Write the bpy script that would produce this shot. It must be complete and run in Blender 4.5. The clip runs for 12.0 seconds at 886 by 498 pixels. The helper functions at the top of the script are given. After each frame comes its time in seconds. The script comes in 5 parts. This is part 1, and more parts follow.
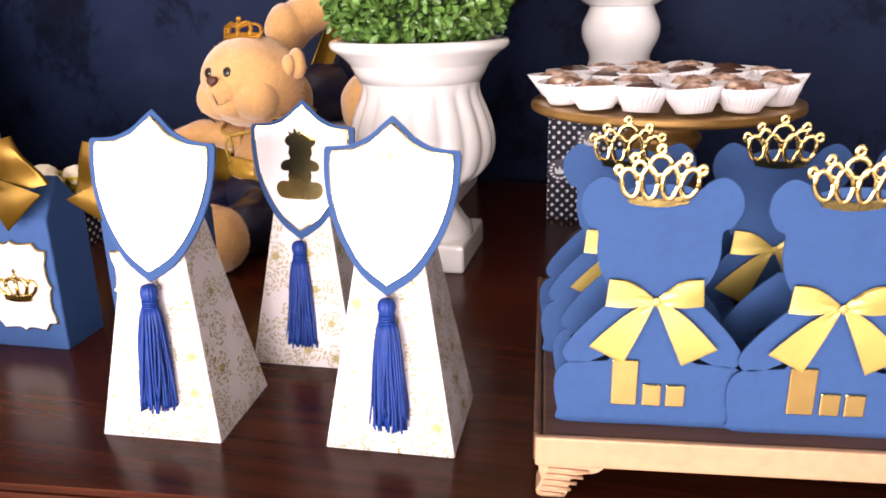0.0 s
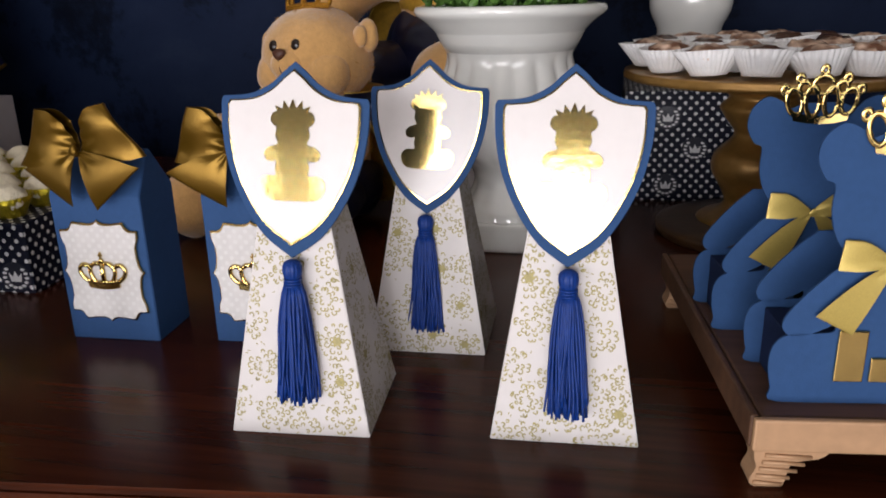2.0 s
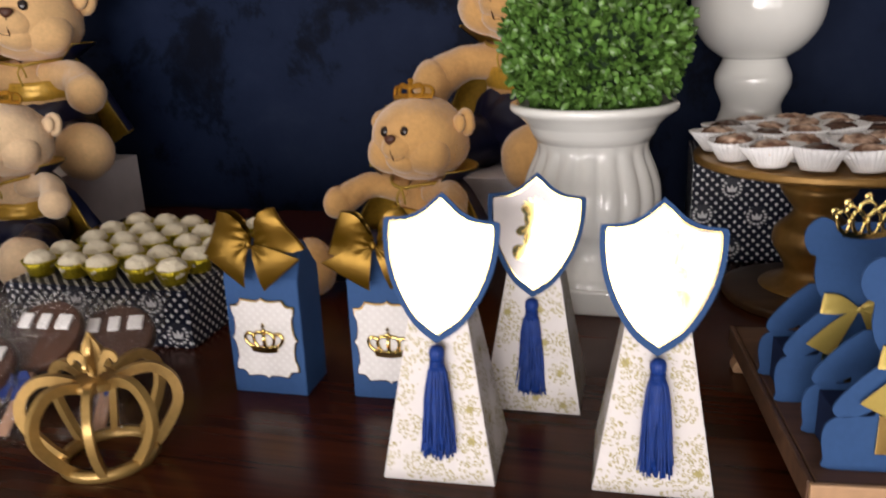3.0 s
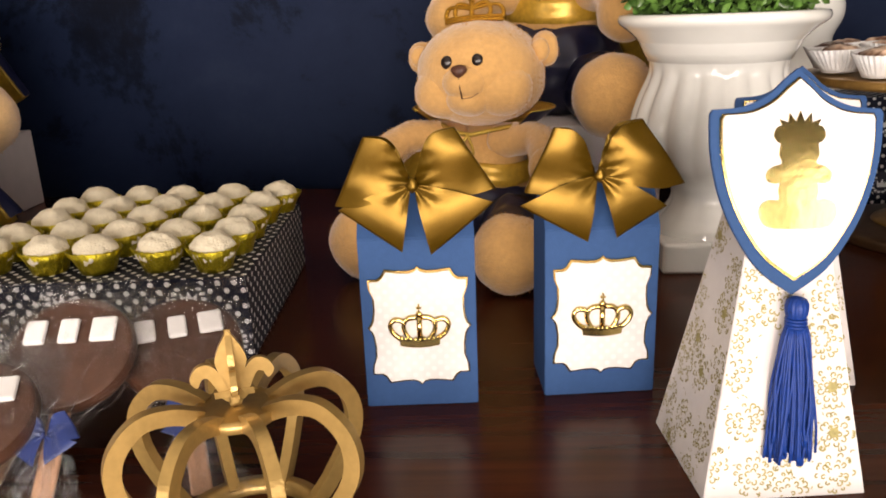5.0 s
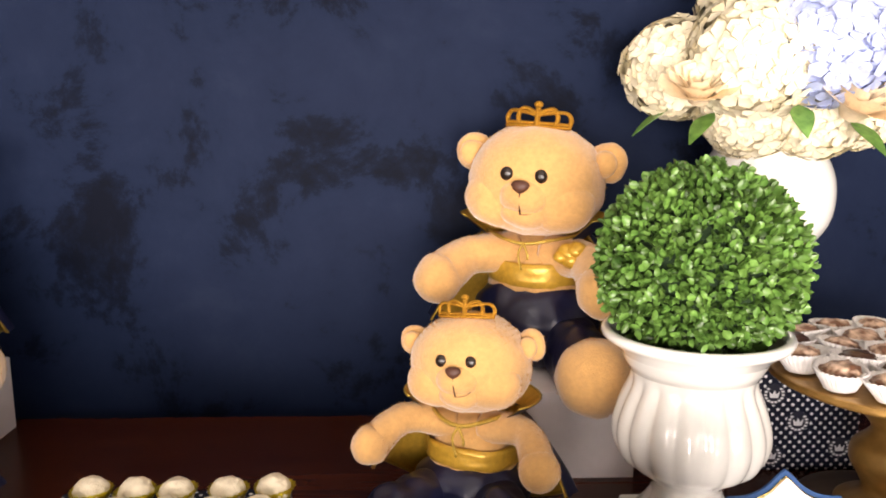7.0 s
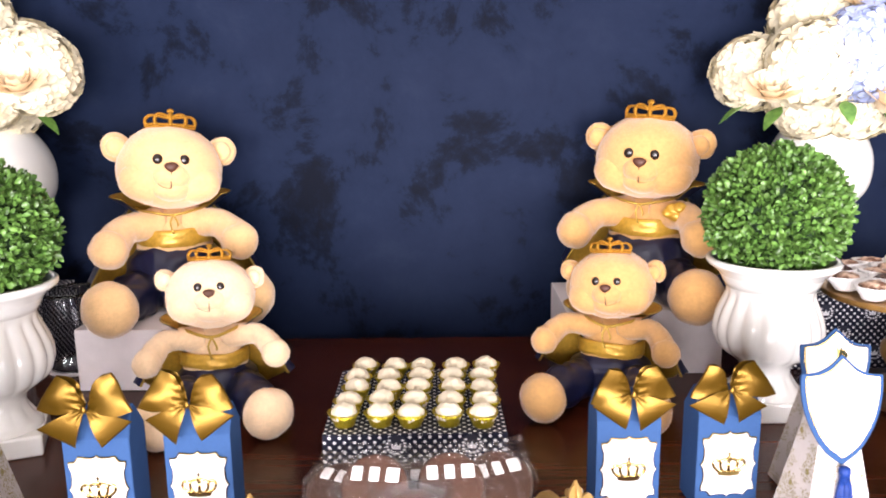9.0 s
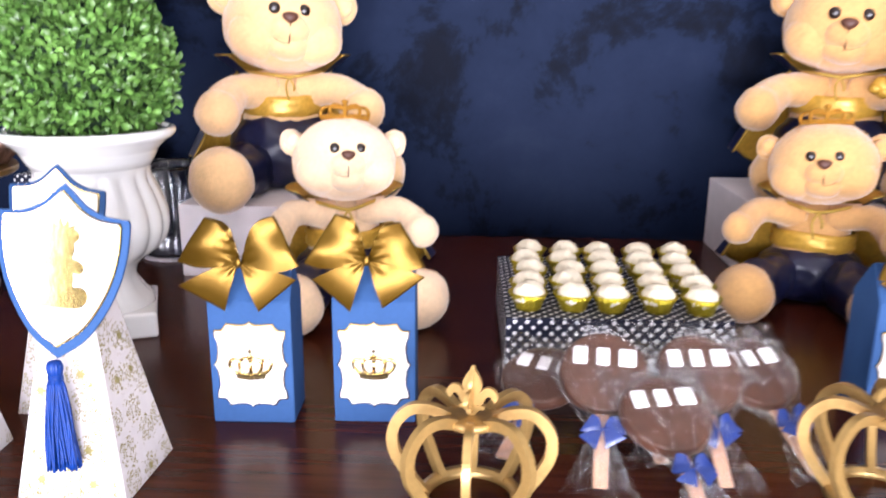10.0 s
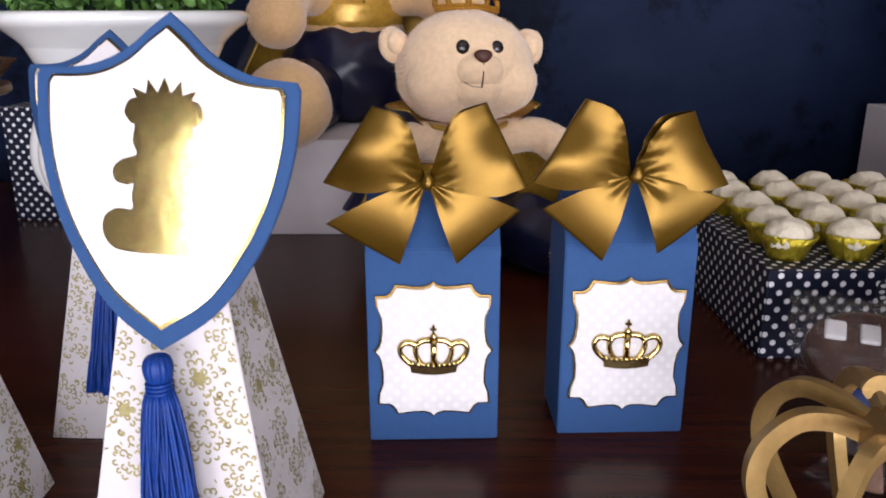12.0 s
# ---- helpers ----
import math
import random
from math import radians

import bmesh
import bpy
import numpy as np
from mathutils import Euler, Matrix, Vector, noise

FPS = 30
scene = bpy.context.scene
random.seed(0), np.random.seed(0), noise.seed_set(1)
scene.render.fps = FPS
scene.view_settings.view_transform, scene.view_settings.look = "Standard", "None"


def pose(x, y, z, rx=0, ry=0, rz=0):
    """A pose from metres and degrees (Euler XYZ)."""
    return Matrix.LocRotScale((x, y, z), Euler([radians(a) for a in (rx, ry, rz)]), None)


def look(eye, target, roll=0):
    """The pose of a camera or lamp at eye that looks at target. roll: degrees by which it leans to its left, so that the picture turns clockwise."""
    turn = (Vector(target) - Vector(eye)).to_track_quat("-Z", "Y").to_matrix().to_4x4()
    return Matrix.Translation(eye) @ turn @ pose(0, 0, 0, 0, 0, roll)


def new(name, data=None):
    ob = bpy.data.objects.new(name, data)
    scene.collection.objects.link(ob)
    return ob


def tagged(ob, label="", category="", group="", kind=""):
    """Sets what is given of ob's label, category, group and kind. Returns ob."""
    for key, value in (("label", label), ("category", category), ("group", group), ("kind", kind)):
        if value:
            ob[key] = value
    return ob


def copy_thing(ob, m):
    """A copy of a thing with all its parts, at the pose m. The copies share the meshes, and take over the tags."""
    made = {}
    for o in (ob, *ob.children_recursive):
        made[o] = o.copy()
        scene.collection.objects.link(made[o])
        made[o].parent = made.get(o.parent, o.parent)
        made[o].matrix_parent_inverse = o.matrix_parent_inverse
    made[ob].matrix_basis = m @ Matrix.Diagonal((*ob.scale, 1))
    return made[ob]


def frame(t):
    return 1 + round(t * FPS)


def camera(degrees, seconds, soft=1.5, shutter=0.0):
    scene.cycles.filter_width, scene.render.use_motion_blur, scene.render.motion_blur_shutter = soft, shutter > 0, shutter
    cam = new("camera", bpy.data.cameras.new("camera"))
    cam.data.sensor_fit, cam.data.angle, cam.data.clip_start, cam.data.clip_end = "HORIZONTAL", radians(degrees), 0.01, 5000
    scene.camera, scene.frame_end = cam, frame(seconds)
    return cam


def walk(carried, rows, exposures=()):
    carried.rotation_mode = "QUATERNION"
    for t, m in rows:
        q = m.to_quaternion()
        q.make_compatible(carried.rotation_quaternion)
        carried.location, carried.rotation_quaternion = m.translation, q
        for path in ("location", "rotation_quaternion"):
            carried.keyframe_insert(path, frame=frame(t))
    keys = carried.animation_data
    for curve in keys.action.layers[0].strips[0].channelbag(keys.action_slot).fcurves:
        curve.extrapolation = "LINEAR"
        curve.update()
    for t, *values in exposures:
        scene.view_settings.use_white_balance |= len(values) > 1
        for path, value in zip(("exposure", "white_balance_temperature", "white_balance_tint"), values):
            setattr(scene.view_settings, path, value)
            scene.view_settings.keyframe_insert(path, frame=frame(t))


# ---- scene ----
cam = camera(59.2, 12.0, soft=1.8, shutter=0.25)
METRES, EYE, TILT, LEAN, TURN = 1.9, 1.03, -15.0, 0.0, 5.0
PATH = [
    (0, (0.229, 0.2, 1.042), (-0.229, 2.042, 0.411), -1.2),
    (0.5, (0.164, 0.207, 1.021), (-0.229, 2.07, 0.409), -1.5),
    (1, (0.101, 0.21, 1.004), (-0.249, 2.079, 0.386), -0.7),
    (1.5, (0.07, 0.213, 0.993), (-0.263, 2.083, 0.367), -0.7),
    (2, (0.1, 0.217, 1.01), (-0.295, 2.073, 0.376), -1.5),
    (2.5, (0.128, 0.18, 1.044), (-0.397, 2.01, 0.431), -2.4),
    (3, (0.077, 0.109, 1.102), (-0.446, 1.947, 0.511), -2.3),
    (3.2, (0.046, 0.09, 1.137), (-0.421, 1.946, 0.556), -2.2),
    (4.8, (-0.238, 0.247, 1.01), (-0.334, 2.16, 0.435), -2.3),
    (5, (-0.241, 0.248, 1.008), (-0.313, 2.156, 0.414), -2.2),
    (5.5, (-0.24, 0.259, 1.043), (-0.261, 2.164, 0.433), -1.8),
    (6, (-0.255, 0.273, 1.14), (-0.194, 2.202, 0.614), -0.1),
    (6.5, (-0.268, 0.269, 1.211), (-0.203, 2.231, 0.829), 0.4),
    (6.7, (-0.276, 0.266, 1.213), (-0.2, 2.235, 0.872), 0.1),
    (8.3, (-0.354, 0.056, 1.225), (-0.429, 2.005, 0.783), 0.2),
    (8.5, (-0.398, -0.021, 1.234), (-0.453, 1.932, 0.806), -0.7),
    (9, (-0.478, -0.126, 1.247), (-0.506, 1.833, 0.846), -0.7),
    (9.5, (-0.551, -0.116, 1.215), (-0.611, 1.848, 0.837), 0.1),
    (10, (-0.674, 0.034, 1.099), (-0.775, 1.96, 0.57), 0.5),
    (10.3, (-0.724, 0.131, 1.041), (-0.868, 2.048, 0.488), 1.2),
    (10.5, (-0.78, 0.197, 1.02), (-0.873, 2.104, 0.424), 1.8),
    (11, (-0.831, 0.259, 0.989), (-0.899, 2.168, 0.395), -0.7),
    (11.5, (-0.85, 0.281, 0.978), (-0.892, 2.191, 0.387), -0.1),
    (12, (-0.872, 0.272, 0.994), (-0.892, 2.184, 0.407), -0.1),
]
EXPOSURES = ((0.0, -0.15, 6700, 28), (0.5, -0.8, 6600, 22), (1.0, -1.35, 6350, 17), (1.5, -1.55, 6250, 15), (2.0, -1.55, 6250, 15), (2.5, -1.4, 6400, 15), (3.2, -1.3, 6700, 16), (4.8, -0.75, 7300, 17), (5.5, -0.65, 7300, 17), (6.5, -0.25, 7200, 18), (8.5, 0.25, 6700, 21), (9.5, 0.25, 6000, 21), (10.5, 0.2, 5750, 20), (11.2, -0.65, 5750, 19), (12.0, -1.0, 5850, 20))
walk(cam, [(t, look(eye, target, roll)) for t, eye, target, roll in PATH], EXPOSURES)

# ---- light ----
world = bpy.data.worlds.new("sky")
scene.world = world
world.use_nodes = True
wn = world.node_tree.nodes
sky = wn.new("ShaderNodeTexSky")
sky.sky_type, sky.sun_disc = "NISHITA", False
sky.sun_elevation, sky.sun_rotation = radians(40), radians(200)
world.node_tree.links.new(sky.outputs[0], wn["Background"].inputs[0])
wn["Background"].inputs[1].default_value = 0.06

T = 0.75          # height of the table top
WALL = 1.450      # the painted wall behind the table
BACK = 1.404      # the back edge of the table


def lamp(name, m, width, height, watts, color):
    data = bpy.data.lights.new(name, "AREA")
    data.shape, data.size, data.size_y, data.energy, data.color = "RECTANGLE", width, height, watts, color
    ob = new(name, data)
    ob.matrix_world = m
    return tagged(ob, kind="structure")


# daylight that comes in through the glazed openings behind the camera: left edge, right edge, watts
PANES = ((-3.70, -2.80, 36), (-2.04, -1.90, 15), (-1.70, -0.93, 88), (-0.67, 0.50, 150), (0.62, 1.37, 42), (1.62, 2.30, 22))
for x0, x1, watts in PANES:
    xm = (x0 + x1) / 2
    lamp("window_light", look((xm, -2.18, 0.92), (0.55 * xm - 0.1, 1.0, 0.9)), x1 - x0 - 0.06, 1.22, watts, (1.0, 0.973, 0.946))


# ---- materials ----
def material(name, base, rough=0.5, metal=0.0, vary=0.12, scale=40.0, bump=0.0, bump_scale=300.0, second=None, coat=0.0, sheen=0.0, fine=4.0, spec=0.5, hard=1.0, islands=0.0):
    """A surface whose colour drifts at two sizes and whose relief is a fine noise; sizes in marks per metre."""
    m = bpy.data.materials.new(name)
    m.use_nodes = True
    n, k = m.node_tree.nodes, m.node_tree.links.new
    b = n["Principled BSDF"]
    co = n.new("ShaderNodeTexCoord")
    big, small, mix, ramp = n.new("ShaderNodeTexNoise"), n.new("ShaderNodeTexNoise"), n.new("ShaderNodeMath"), n.new("ShaderNodeMix")
    big.inputs["Scale"].default_value, small.inputs["Scale"].default_value = scale, scale * fine
    big.inputs["Detail"].default_value = 4
    k(co.outputs["Object"], big.inputs["Vector"]), k(co.outputs["Object"], small.inputs["Vector"])
    mix.operation = "ADD"
    mix.use_clamp = False
    k(big.outputs["Fac"], mix.inputs[0]), k(small.outputs["Fac"], mix.inputs[1])
    half = n.new("ShaderNodeMapRange")
    half.inputs["From Min"].default_value, half.inputs["From Max"].default_value = 1 - 0.4 * hard, 1 + 0.4 * hard
    k(mix.outputs[0], half.inputs["Value"])
    ramp.data_type = "RGBA"
    dark = [c * (1 - vary) for c in base] if second is None else second
    light = [min(1, c * (1 + vary)) for c in base]
    ramp.inputs["A"].default_value, ramp.inputs["B"].default_value = (*dark, 1), (*light, 1)
    k(half.outputs[0], ramp.inputs["Factor"])
    k(ramp.outputs["Result"], b.inputs["Base Color"])
    if islands:  # each leaf or petal a little lighter or darker than the next
        geo, lum, tint = n.new("ShaderNodeNewGeometry"), n.new("ShaderNodeMapRange"), n.new("ShaderNodeHueSaturation")
        lum.inputs["To Min"].default_value, lum.inputs["To Max"].default_value = 1 - islands, 1 + islands
        k(geo.outputs["Random Per Island"], lum.inputs["Value"]), k(lum.outputs[0], tint.inputs["Value"])
        k(ramp.outputs["Result"], tint.inputs["Color"]), k(tint.outputs["Color"], b.inputs["Base Color"])
    b.inputs["Roughness"].default_value, b.inputs["Metallic"].default_value = rough, metal
    b.inputs["Coat Weight"].default_value, b.inputs["Sheen Weight"].default_value = coat, sheen
    b.inputs["Specular IOR Level"].default_value = spec
    if bump:
        tex, up = n.new("ShaderNodeTexNoise"), n.new("ShaderNodeBump")
        tex.inputs["Scale"].default_value, tex.inputs["Detail"].default_value = bump_scale, 3
        up.inputs["Strength"].default_value, up.inputs["Distance"].default_value = bump, 0.001
        k(co.outputs["Object"], tex.inputs["Vector"]), k(tex.outputs["Fac"], up.inputs["Height"])
        k(up.outputs["Normal"], b.inputs["Normal"])
    return m


def wood(name, dark, light, rough, coat, spec):
    """Polished timber: long grain along x, with darker bands."""
    m = material(name, light, rough, coat=coat, second=dark, scale=3.0, spec=spec)
    n, k = m.node_tree.nodes, m.node_tree.links.new
    co = next(x for x in n if x.type == "TEX_COORD")
    grain = n.new("ShaderNodeMapping")
    grain.inputs["Scale"].default_value = (0.5, 9, 9)
    k(co.outputs["Object"], grain.inputs["Vector"])
    for t in [x for x in n if x.type == "TEX_NOISE"]:
        k(grain.outputs["Vector"], t.inputs["Vector"])
        t.inputs["Detail"].default_value = 8
    return m


WOOD = wood("polished dark mahogany", (0.0175, 0.0042, 0.0016), (0.062, 0.0145, 0.0048), 0.24, 0.0, 0.18)
RISER = wood("brown stained board", (0.05, 0.024, 0.013), (0.125, 0.062, 0.034), 0.45, 0.0, 0.3)
FOOTWOOD = wood("dark gilded wood", (0.03, 0.015, 0.007), (0.09, 0.045, 0.018), 0.4, 0.0, 0.4)
PAINT = material("mottled navy wall paint", (0.0042, 0.0074, 0.0225), 0.6, second=(0.0011, 0.0018, 0.0056), scale=4.2, bump=0.25, bump_scale=60, fine=3.1, spec=0.06, hard=0.55)


def feather(m, stops, scale):
    """Sponged paint: wide feathery clouds from dark to light."""
    n, k = m.node_tree.nodes, m.node_tree.links.new
    co = next(x for x in n if x.type == "TEX_COORD")
    cloud, ramp = n.new("ShaderNodeTexNoise"), n.new("ShaderNodeValToRGB")
    for key, value in (("Scale", scale), ("Detail", 10), ("Roughness", 0.72), ("Distortion", 0.25)):
        cloud.inputs[key].default_value = value
    while len(ramp.color_ramp.elements) < len(stops):
        ramp.color_ramp.elements.new(0.5)
    for e, (p, c) in zip(ramp.color_ramp.elements, stops):
        e.position, e.color = p, (*c, 1)
    k(co.outputs["Object"], cloud.inputs["Vector"]), k(cloud.outputs["Fac"], ramp.inputs["Fac"])
    k(ramp.outputs["Color"], n["Principled BSDF"].inputs["Base Color"])


feather(PAINT, ((0.37, (0.0018, 0.0033, 0.0092)), (0.425, (0.0030, 0.0058, 0.0160)), (0.47, (0.0060, 0.0114, 0.0310)), (0.58, (0.0074, 0.0134, 0.0352)), (0.68, (0.0100, 0.0168, 0.0400))), 6.0)
ROOM = material("plain beige plaster", (0.12, 0.095, 0.075), 0.9, vary=0.05, scale=3, bump=0.2)
CEILING = material("white ceiling paint", (0.78, 0.76, 0.72), 0.9, vary=0.03, scale=3, bump=0.1)
FLOOR = material("brown floor tile", (0.3, 0.22, 0.16), 0.4, vary=0.2, scale=4)
BLUE = material("royal blue card", (0.024, 0.066, 0.172), 0.75, vary=0.07, scale=60, bump=0.15, bump_scale=900, spec=0.2)
NAVY = material("dark navy card", (0.007, 0.015, 0.05), 0.8, vary=0.1, scale=60, bump=0.12, bump_scale=900, spec=0.2)
WHITE = material("white coated card", (0.7, 0.66, 0.645), 0.22, vary=0.03, scale=30, bump=0.05, bump_scale=700)
GOLD = material("gold mirror foil", (0.66, 0.5, 0.19), 0.12, 1.0, vary=0.1, scale=25, bump=0.08, bump_scale=120)
SATIN = material("antique gold satin ribbon", (0.132, 0.071, 0.0042), 0.29, 0.72, vary=0.1, scale=35, bump=0.1, bump_scale=250)
PALEGOLD = material("pale gold satin ribbon", (0.5, 0.38, 0.1), 0.3, 0.45, vary=0.12, scale=40, bump=0.15, bump_scale=300)
TASSEL = material("royal blue rayon thread", (0.005, 0.032, 0.185), 0.45, vary=0.3, scale=250, spec=0.25)
FUR = material("honey plush fur", (0.56, 0.31, 0.105), 0.95, vary=0.12, scale=45, bump=0.9, bump_scale=420, sheen=0.6)
FURPALE = material("cream plush fur", (0.70, 0.44, 0.2), 0.95, vary=0.1, scale=45, bump=0.9, bump_scale=420, sheen=0.6)


def pile(name, base):
    """Tips of the fur, which let light through."""
    m = bpy.data.materials.new(name)
    m.use_nodes = True
    n, k = m.node_tree.nodes, m.node_tree.links.new
    n.remove(n["Principled BSDF"])
    near, far, mix = n.new("ShaderNodeBsdfDiffuse"), n.new("ShaderNodeBsdfTranslucent"), n.new("ShaderNodeMixShader")
    for s in (near, far):
        s.inputs["Color"].default_value = (*base, 1)
    k(near.outputs[0], mix.inputs[1]), k(far.outputs[0], mix.inputs[2]), k(mix.outputs[0], n["Material Output"].inputs[0])
    return m


TIPS = {FUR.name: pile("honey fur tips", (0.62, 0.36, 0.13)), FURPALE.name: pile("cream fur tips", (0.78, 0.5, 0.25))}
FURCREAM = material("pale cream plush fur", (0.77, 0.55, 0.33), 0.95, vary=0.1, scale=45, bump=0.9, bump_scale=420, sheen=0.6)
TIPS[FURCREAM.name] = pile("pale cream fur tips", (0.82, 0.6, 0.37))
SATINNAVY = material("navy satin cloth", (0.006, 0.0075, 0.03), 0.36, vary=0.3, scale=30, bump=1.0, bump_scale=38)
SATINGOLD = material("gold satin cloth", (0.55, 0.32, 0.04), 0.32, 0.3, vary=0.2, scale=40, bump=0.3, bump_scale=90)
BLACK = material("brown black plastic", (0.012, 0.006, 0.004), 0.3, vary=0.1, coat=0.15)
NOSE = material("brown stitched nose", (0.075, 0.025, 0.013), 0.55, vary=0.2, scale=300)
CERAMIC = material("glazed white ceramic", (0.8, 0.8, 0.76), 0.1, vary=0.03, scale=8, coat=0.6)
LEAF = material("boxwood leaf", (0.125, 0.245, 0.05), 0.36, second=(0.04, 0.11, 0.018), scale=30, spec=0.5, islands=0.45)
# near-black green: shade between the boxwood leaves, put into the core's colour
CORE = material("foliage shade colour", (0.012, 0.035, 0.01), 0.9)
PETALW = material("ivory petal", (0.8, 0.73, 0.53), 0.7, vary=0.06, scale=60, islands=0.1)
PETALB = material("pale blue petal", (0.45, 0.53, 0.8), 0.7, vary=0.14, scale=60, islands=0.15)
PETALP = material("peach rose petal", (0.82, 0.66, 0.44), 0.7, vary=0.1, scale=60)
BOXWHITE = material("matt white box board", (0.78, 0.72, 0.72), 0.7, vary=0.05, scale=12, bump=0.1)
FOIL = material("gold paper foil", (0.55, 0.44, 0.03), 0.28, 0.85, vary=0.3, scale=150, bump=1.0, bump_scale=550)
COCONUT = material("white sugared sweet", (0.74, 0.66, 0.49), 0.85, vary=0.1, scale=400, bump=1.0, bump_scale=650)
PAPERCUP = material("white fluted paper", (0.88, 0.87, 0.86), 0.75, vary=0.04, scale=80)
CHOC = material("milk chocolate", (0.075, 0.031, 0.017), 0.3, vary=0.2, scale=25, bump=0.15, bump_scale=200, second=(0.05, 0.02, 0.011))
ICING = material("white icing", (0.85, 0.83, 0.8), 0.5, vary=0.03)
TRAYGOLD = material("aged gold painted wood", (0.36, 0.2, 0.055), 0.34, 0.55, vary=0.25, scale=18, bump=0.3, bump_scale=120)
MDF = material("gold painted wood strip", (0.42, 0.27, 0.09), 0.3, 0.55, vary=0.12, scale=60, bump=0.15, bump_scale=400)
COPPER = material("rose gold painted edge", (0.42, 0.25, 0.135), 0.5, 0.15, vary=0.12, scale=30, bump=0.2, bump_scale=150)


def dotted(name, ground, dot, pitch, radius, metal=0.0, rough=0.5):
    """Paper printed with a staggered grid of dots, on whichever side it is seen."""
    m = material(name, ground, rough, vary=0.06, scale=30, spec=0.2)
    n, k = m.node_tree.nodes, m.node_tree.links.new
    b, co = n["Principled BSDF"], next(x for x in n if x.type == "TEX_COORD")

    def op(kind, a, v):
        x = n.new("ShaderNodeMath")
        x.operation = kind
        for s, val in zip(x.inputs, (a, v)):
            if isinstance(val, (int, float)):
                s.default_value = val
            elif val is not None:
                k(val, s)
        return x.outputs[0]

    uv = n.new("ShaderNodeSeparateXYZ")
    k(co.outputs["UV"], uv.inputs[0])
    u, v = op("DIVIDE", uv.outputs[0], pitch), op("DIVIDE", uv.outputs[1], pitch)
    a, c = op("ADD", u, v), op("SUBTRACT", u, v)
    da, dc = op("SUBTRACT", op("FRACT", a, None), 0.5), op("SUBTRACT", op("FRACT", c, None), 0.5)
    r = op("SQRT", op("ADD", op("MULTIPLY", da, da), op("MULTIPLY", dc, dc)), None)
    on = op("LESS_THAN", r, radius)
    old = b.inputs["Base Color"].links[0].from_socket
    mix = n.new("ShaderNodeMix")
    mix.data_type = "RGBA"
    mix.inputs["B"].default_value = (*dot, 1)
    k(on, mix.inputs["Factor"]), k(old, mix.inputs["A"]), k(mix.outputs["Result"], b.inputs["Base Color"])
    return m


DOTS = dotted("navy paper with white dots", (0.006, 0.008, 0.022), (0.84, 0.84, 0.85), 0.0128, 0.24, rough=0.5)
PEARL = dotted("white card with pearly dots", (0.6, 0.575, 0.56), (0.65, 0.63, 0.615), 0.0085, 0.27, rough=0.35)


# ---- mesh helpers ----
def link(name, bm, mats, parent=None, label="", smooth=False):
    me = bpy.data.meshes.new(name)
    bm.normal_update()
    if smooth:
        for f in bm.faces:
            f.smooth = True
    bm.to_mesh(me)
    bm.free()
    for m in mats if isinstance(mats, (list, tuple)) else [mats]:
        me.materials.append(m)
    ob = new(name, me)
    if parent is not None:
        ob.parent = parent
    return tagged(ob, label)


def part(name, bm, mats, parent, label="", smooth=False):
    return link(name, bm, mats, parent, label, smooth)


def thing(name, m, label, category, group=""):
    ob = new(name)
    ob.empty_display_size = 0.02
    ob.matrix_world = m
    return tagged(ob, label, category, group)


def box(bm, x0, x1, y0, y1, z0, z1, bevel=0.0, mat=0, seg=2):
    """A box with eased edges; its faces get UVs in metres."""
    made = bmesh.ops.create_cube(bm, size=1.0)["verts"]
    for v in made:
        v.co = Vector(((x0, x1)[v.co.x > 0], (y0, y1)[v.co.y > 0], (z0, z1)[v.co.z > 0]))
    faces = {f for v in made for f in v.link_faces}
    uv = bm.loops.layers.uv.verify()
    for f in faces:
        f.normal_update()
        f.material_index = mat
        n = f.normal
        for lp in f.loops:
            c = lp.vert.co
            lp[uv].uv = (c.x, c.z) if abs(n.y) > 0.7 else (c.y, c.z) if abs(n.x) > 0.7 else (c.x, c.y)
    if bevel:
        bmesh.ops.bevel(bm, geom=list({e for f in faces for e in f.edges}), offset=bevel, segments=seg, affect="EDGES", profile=0.5)
    return bm


def prism(outline, depth, y=0.0, mat=0, bm=None, bevel=0.0):
    """A flat card cut to an outline of (x, z), from y (front) to y + depth."""
    bm = bm or bmesh.new()
    uv = bm.loops.layers.uv.verify()
    front = [bm.verts.new((x, y, z)) for x, z in outline]
    back = [bm.verts.new((x, y + depth, z)) for x, z in outline]
    fs = [bm.faces.new(front), bm.faces.new(back[::-1])]
    for i in range(len(outline)):
        j = (i + 1) % len(outline)
        fs.append(bm.faces.new((front[i], back[i], back[j], front[j])))
    for f in fs:
        f.material_index = mat
        for lp in f.loops:
            lp[uv].uv = (lp.vert.co.x, lp.vert.co.z)
    bmesh.ops.recalc_face_normals(bm, faces=fs)
    if bevel:
        bmesh.ops.bevel(bm, geom=[e for e in fs[0].edges], offset=bevel, segments=2, affect="EDGES")
    return bm


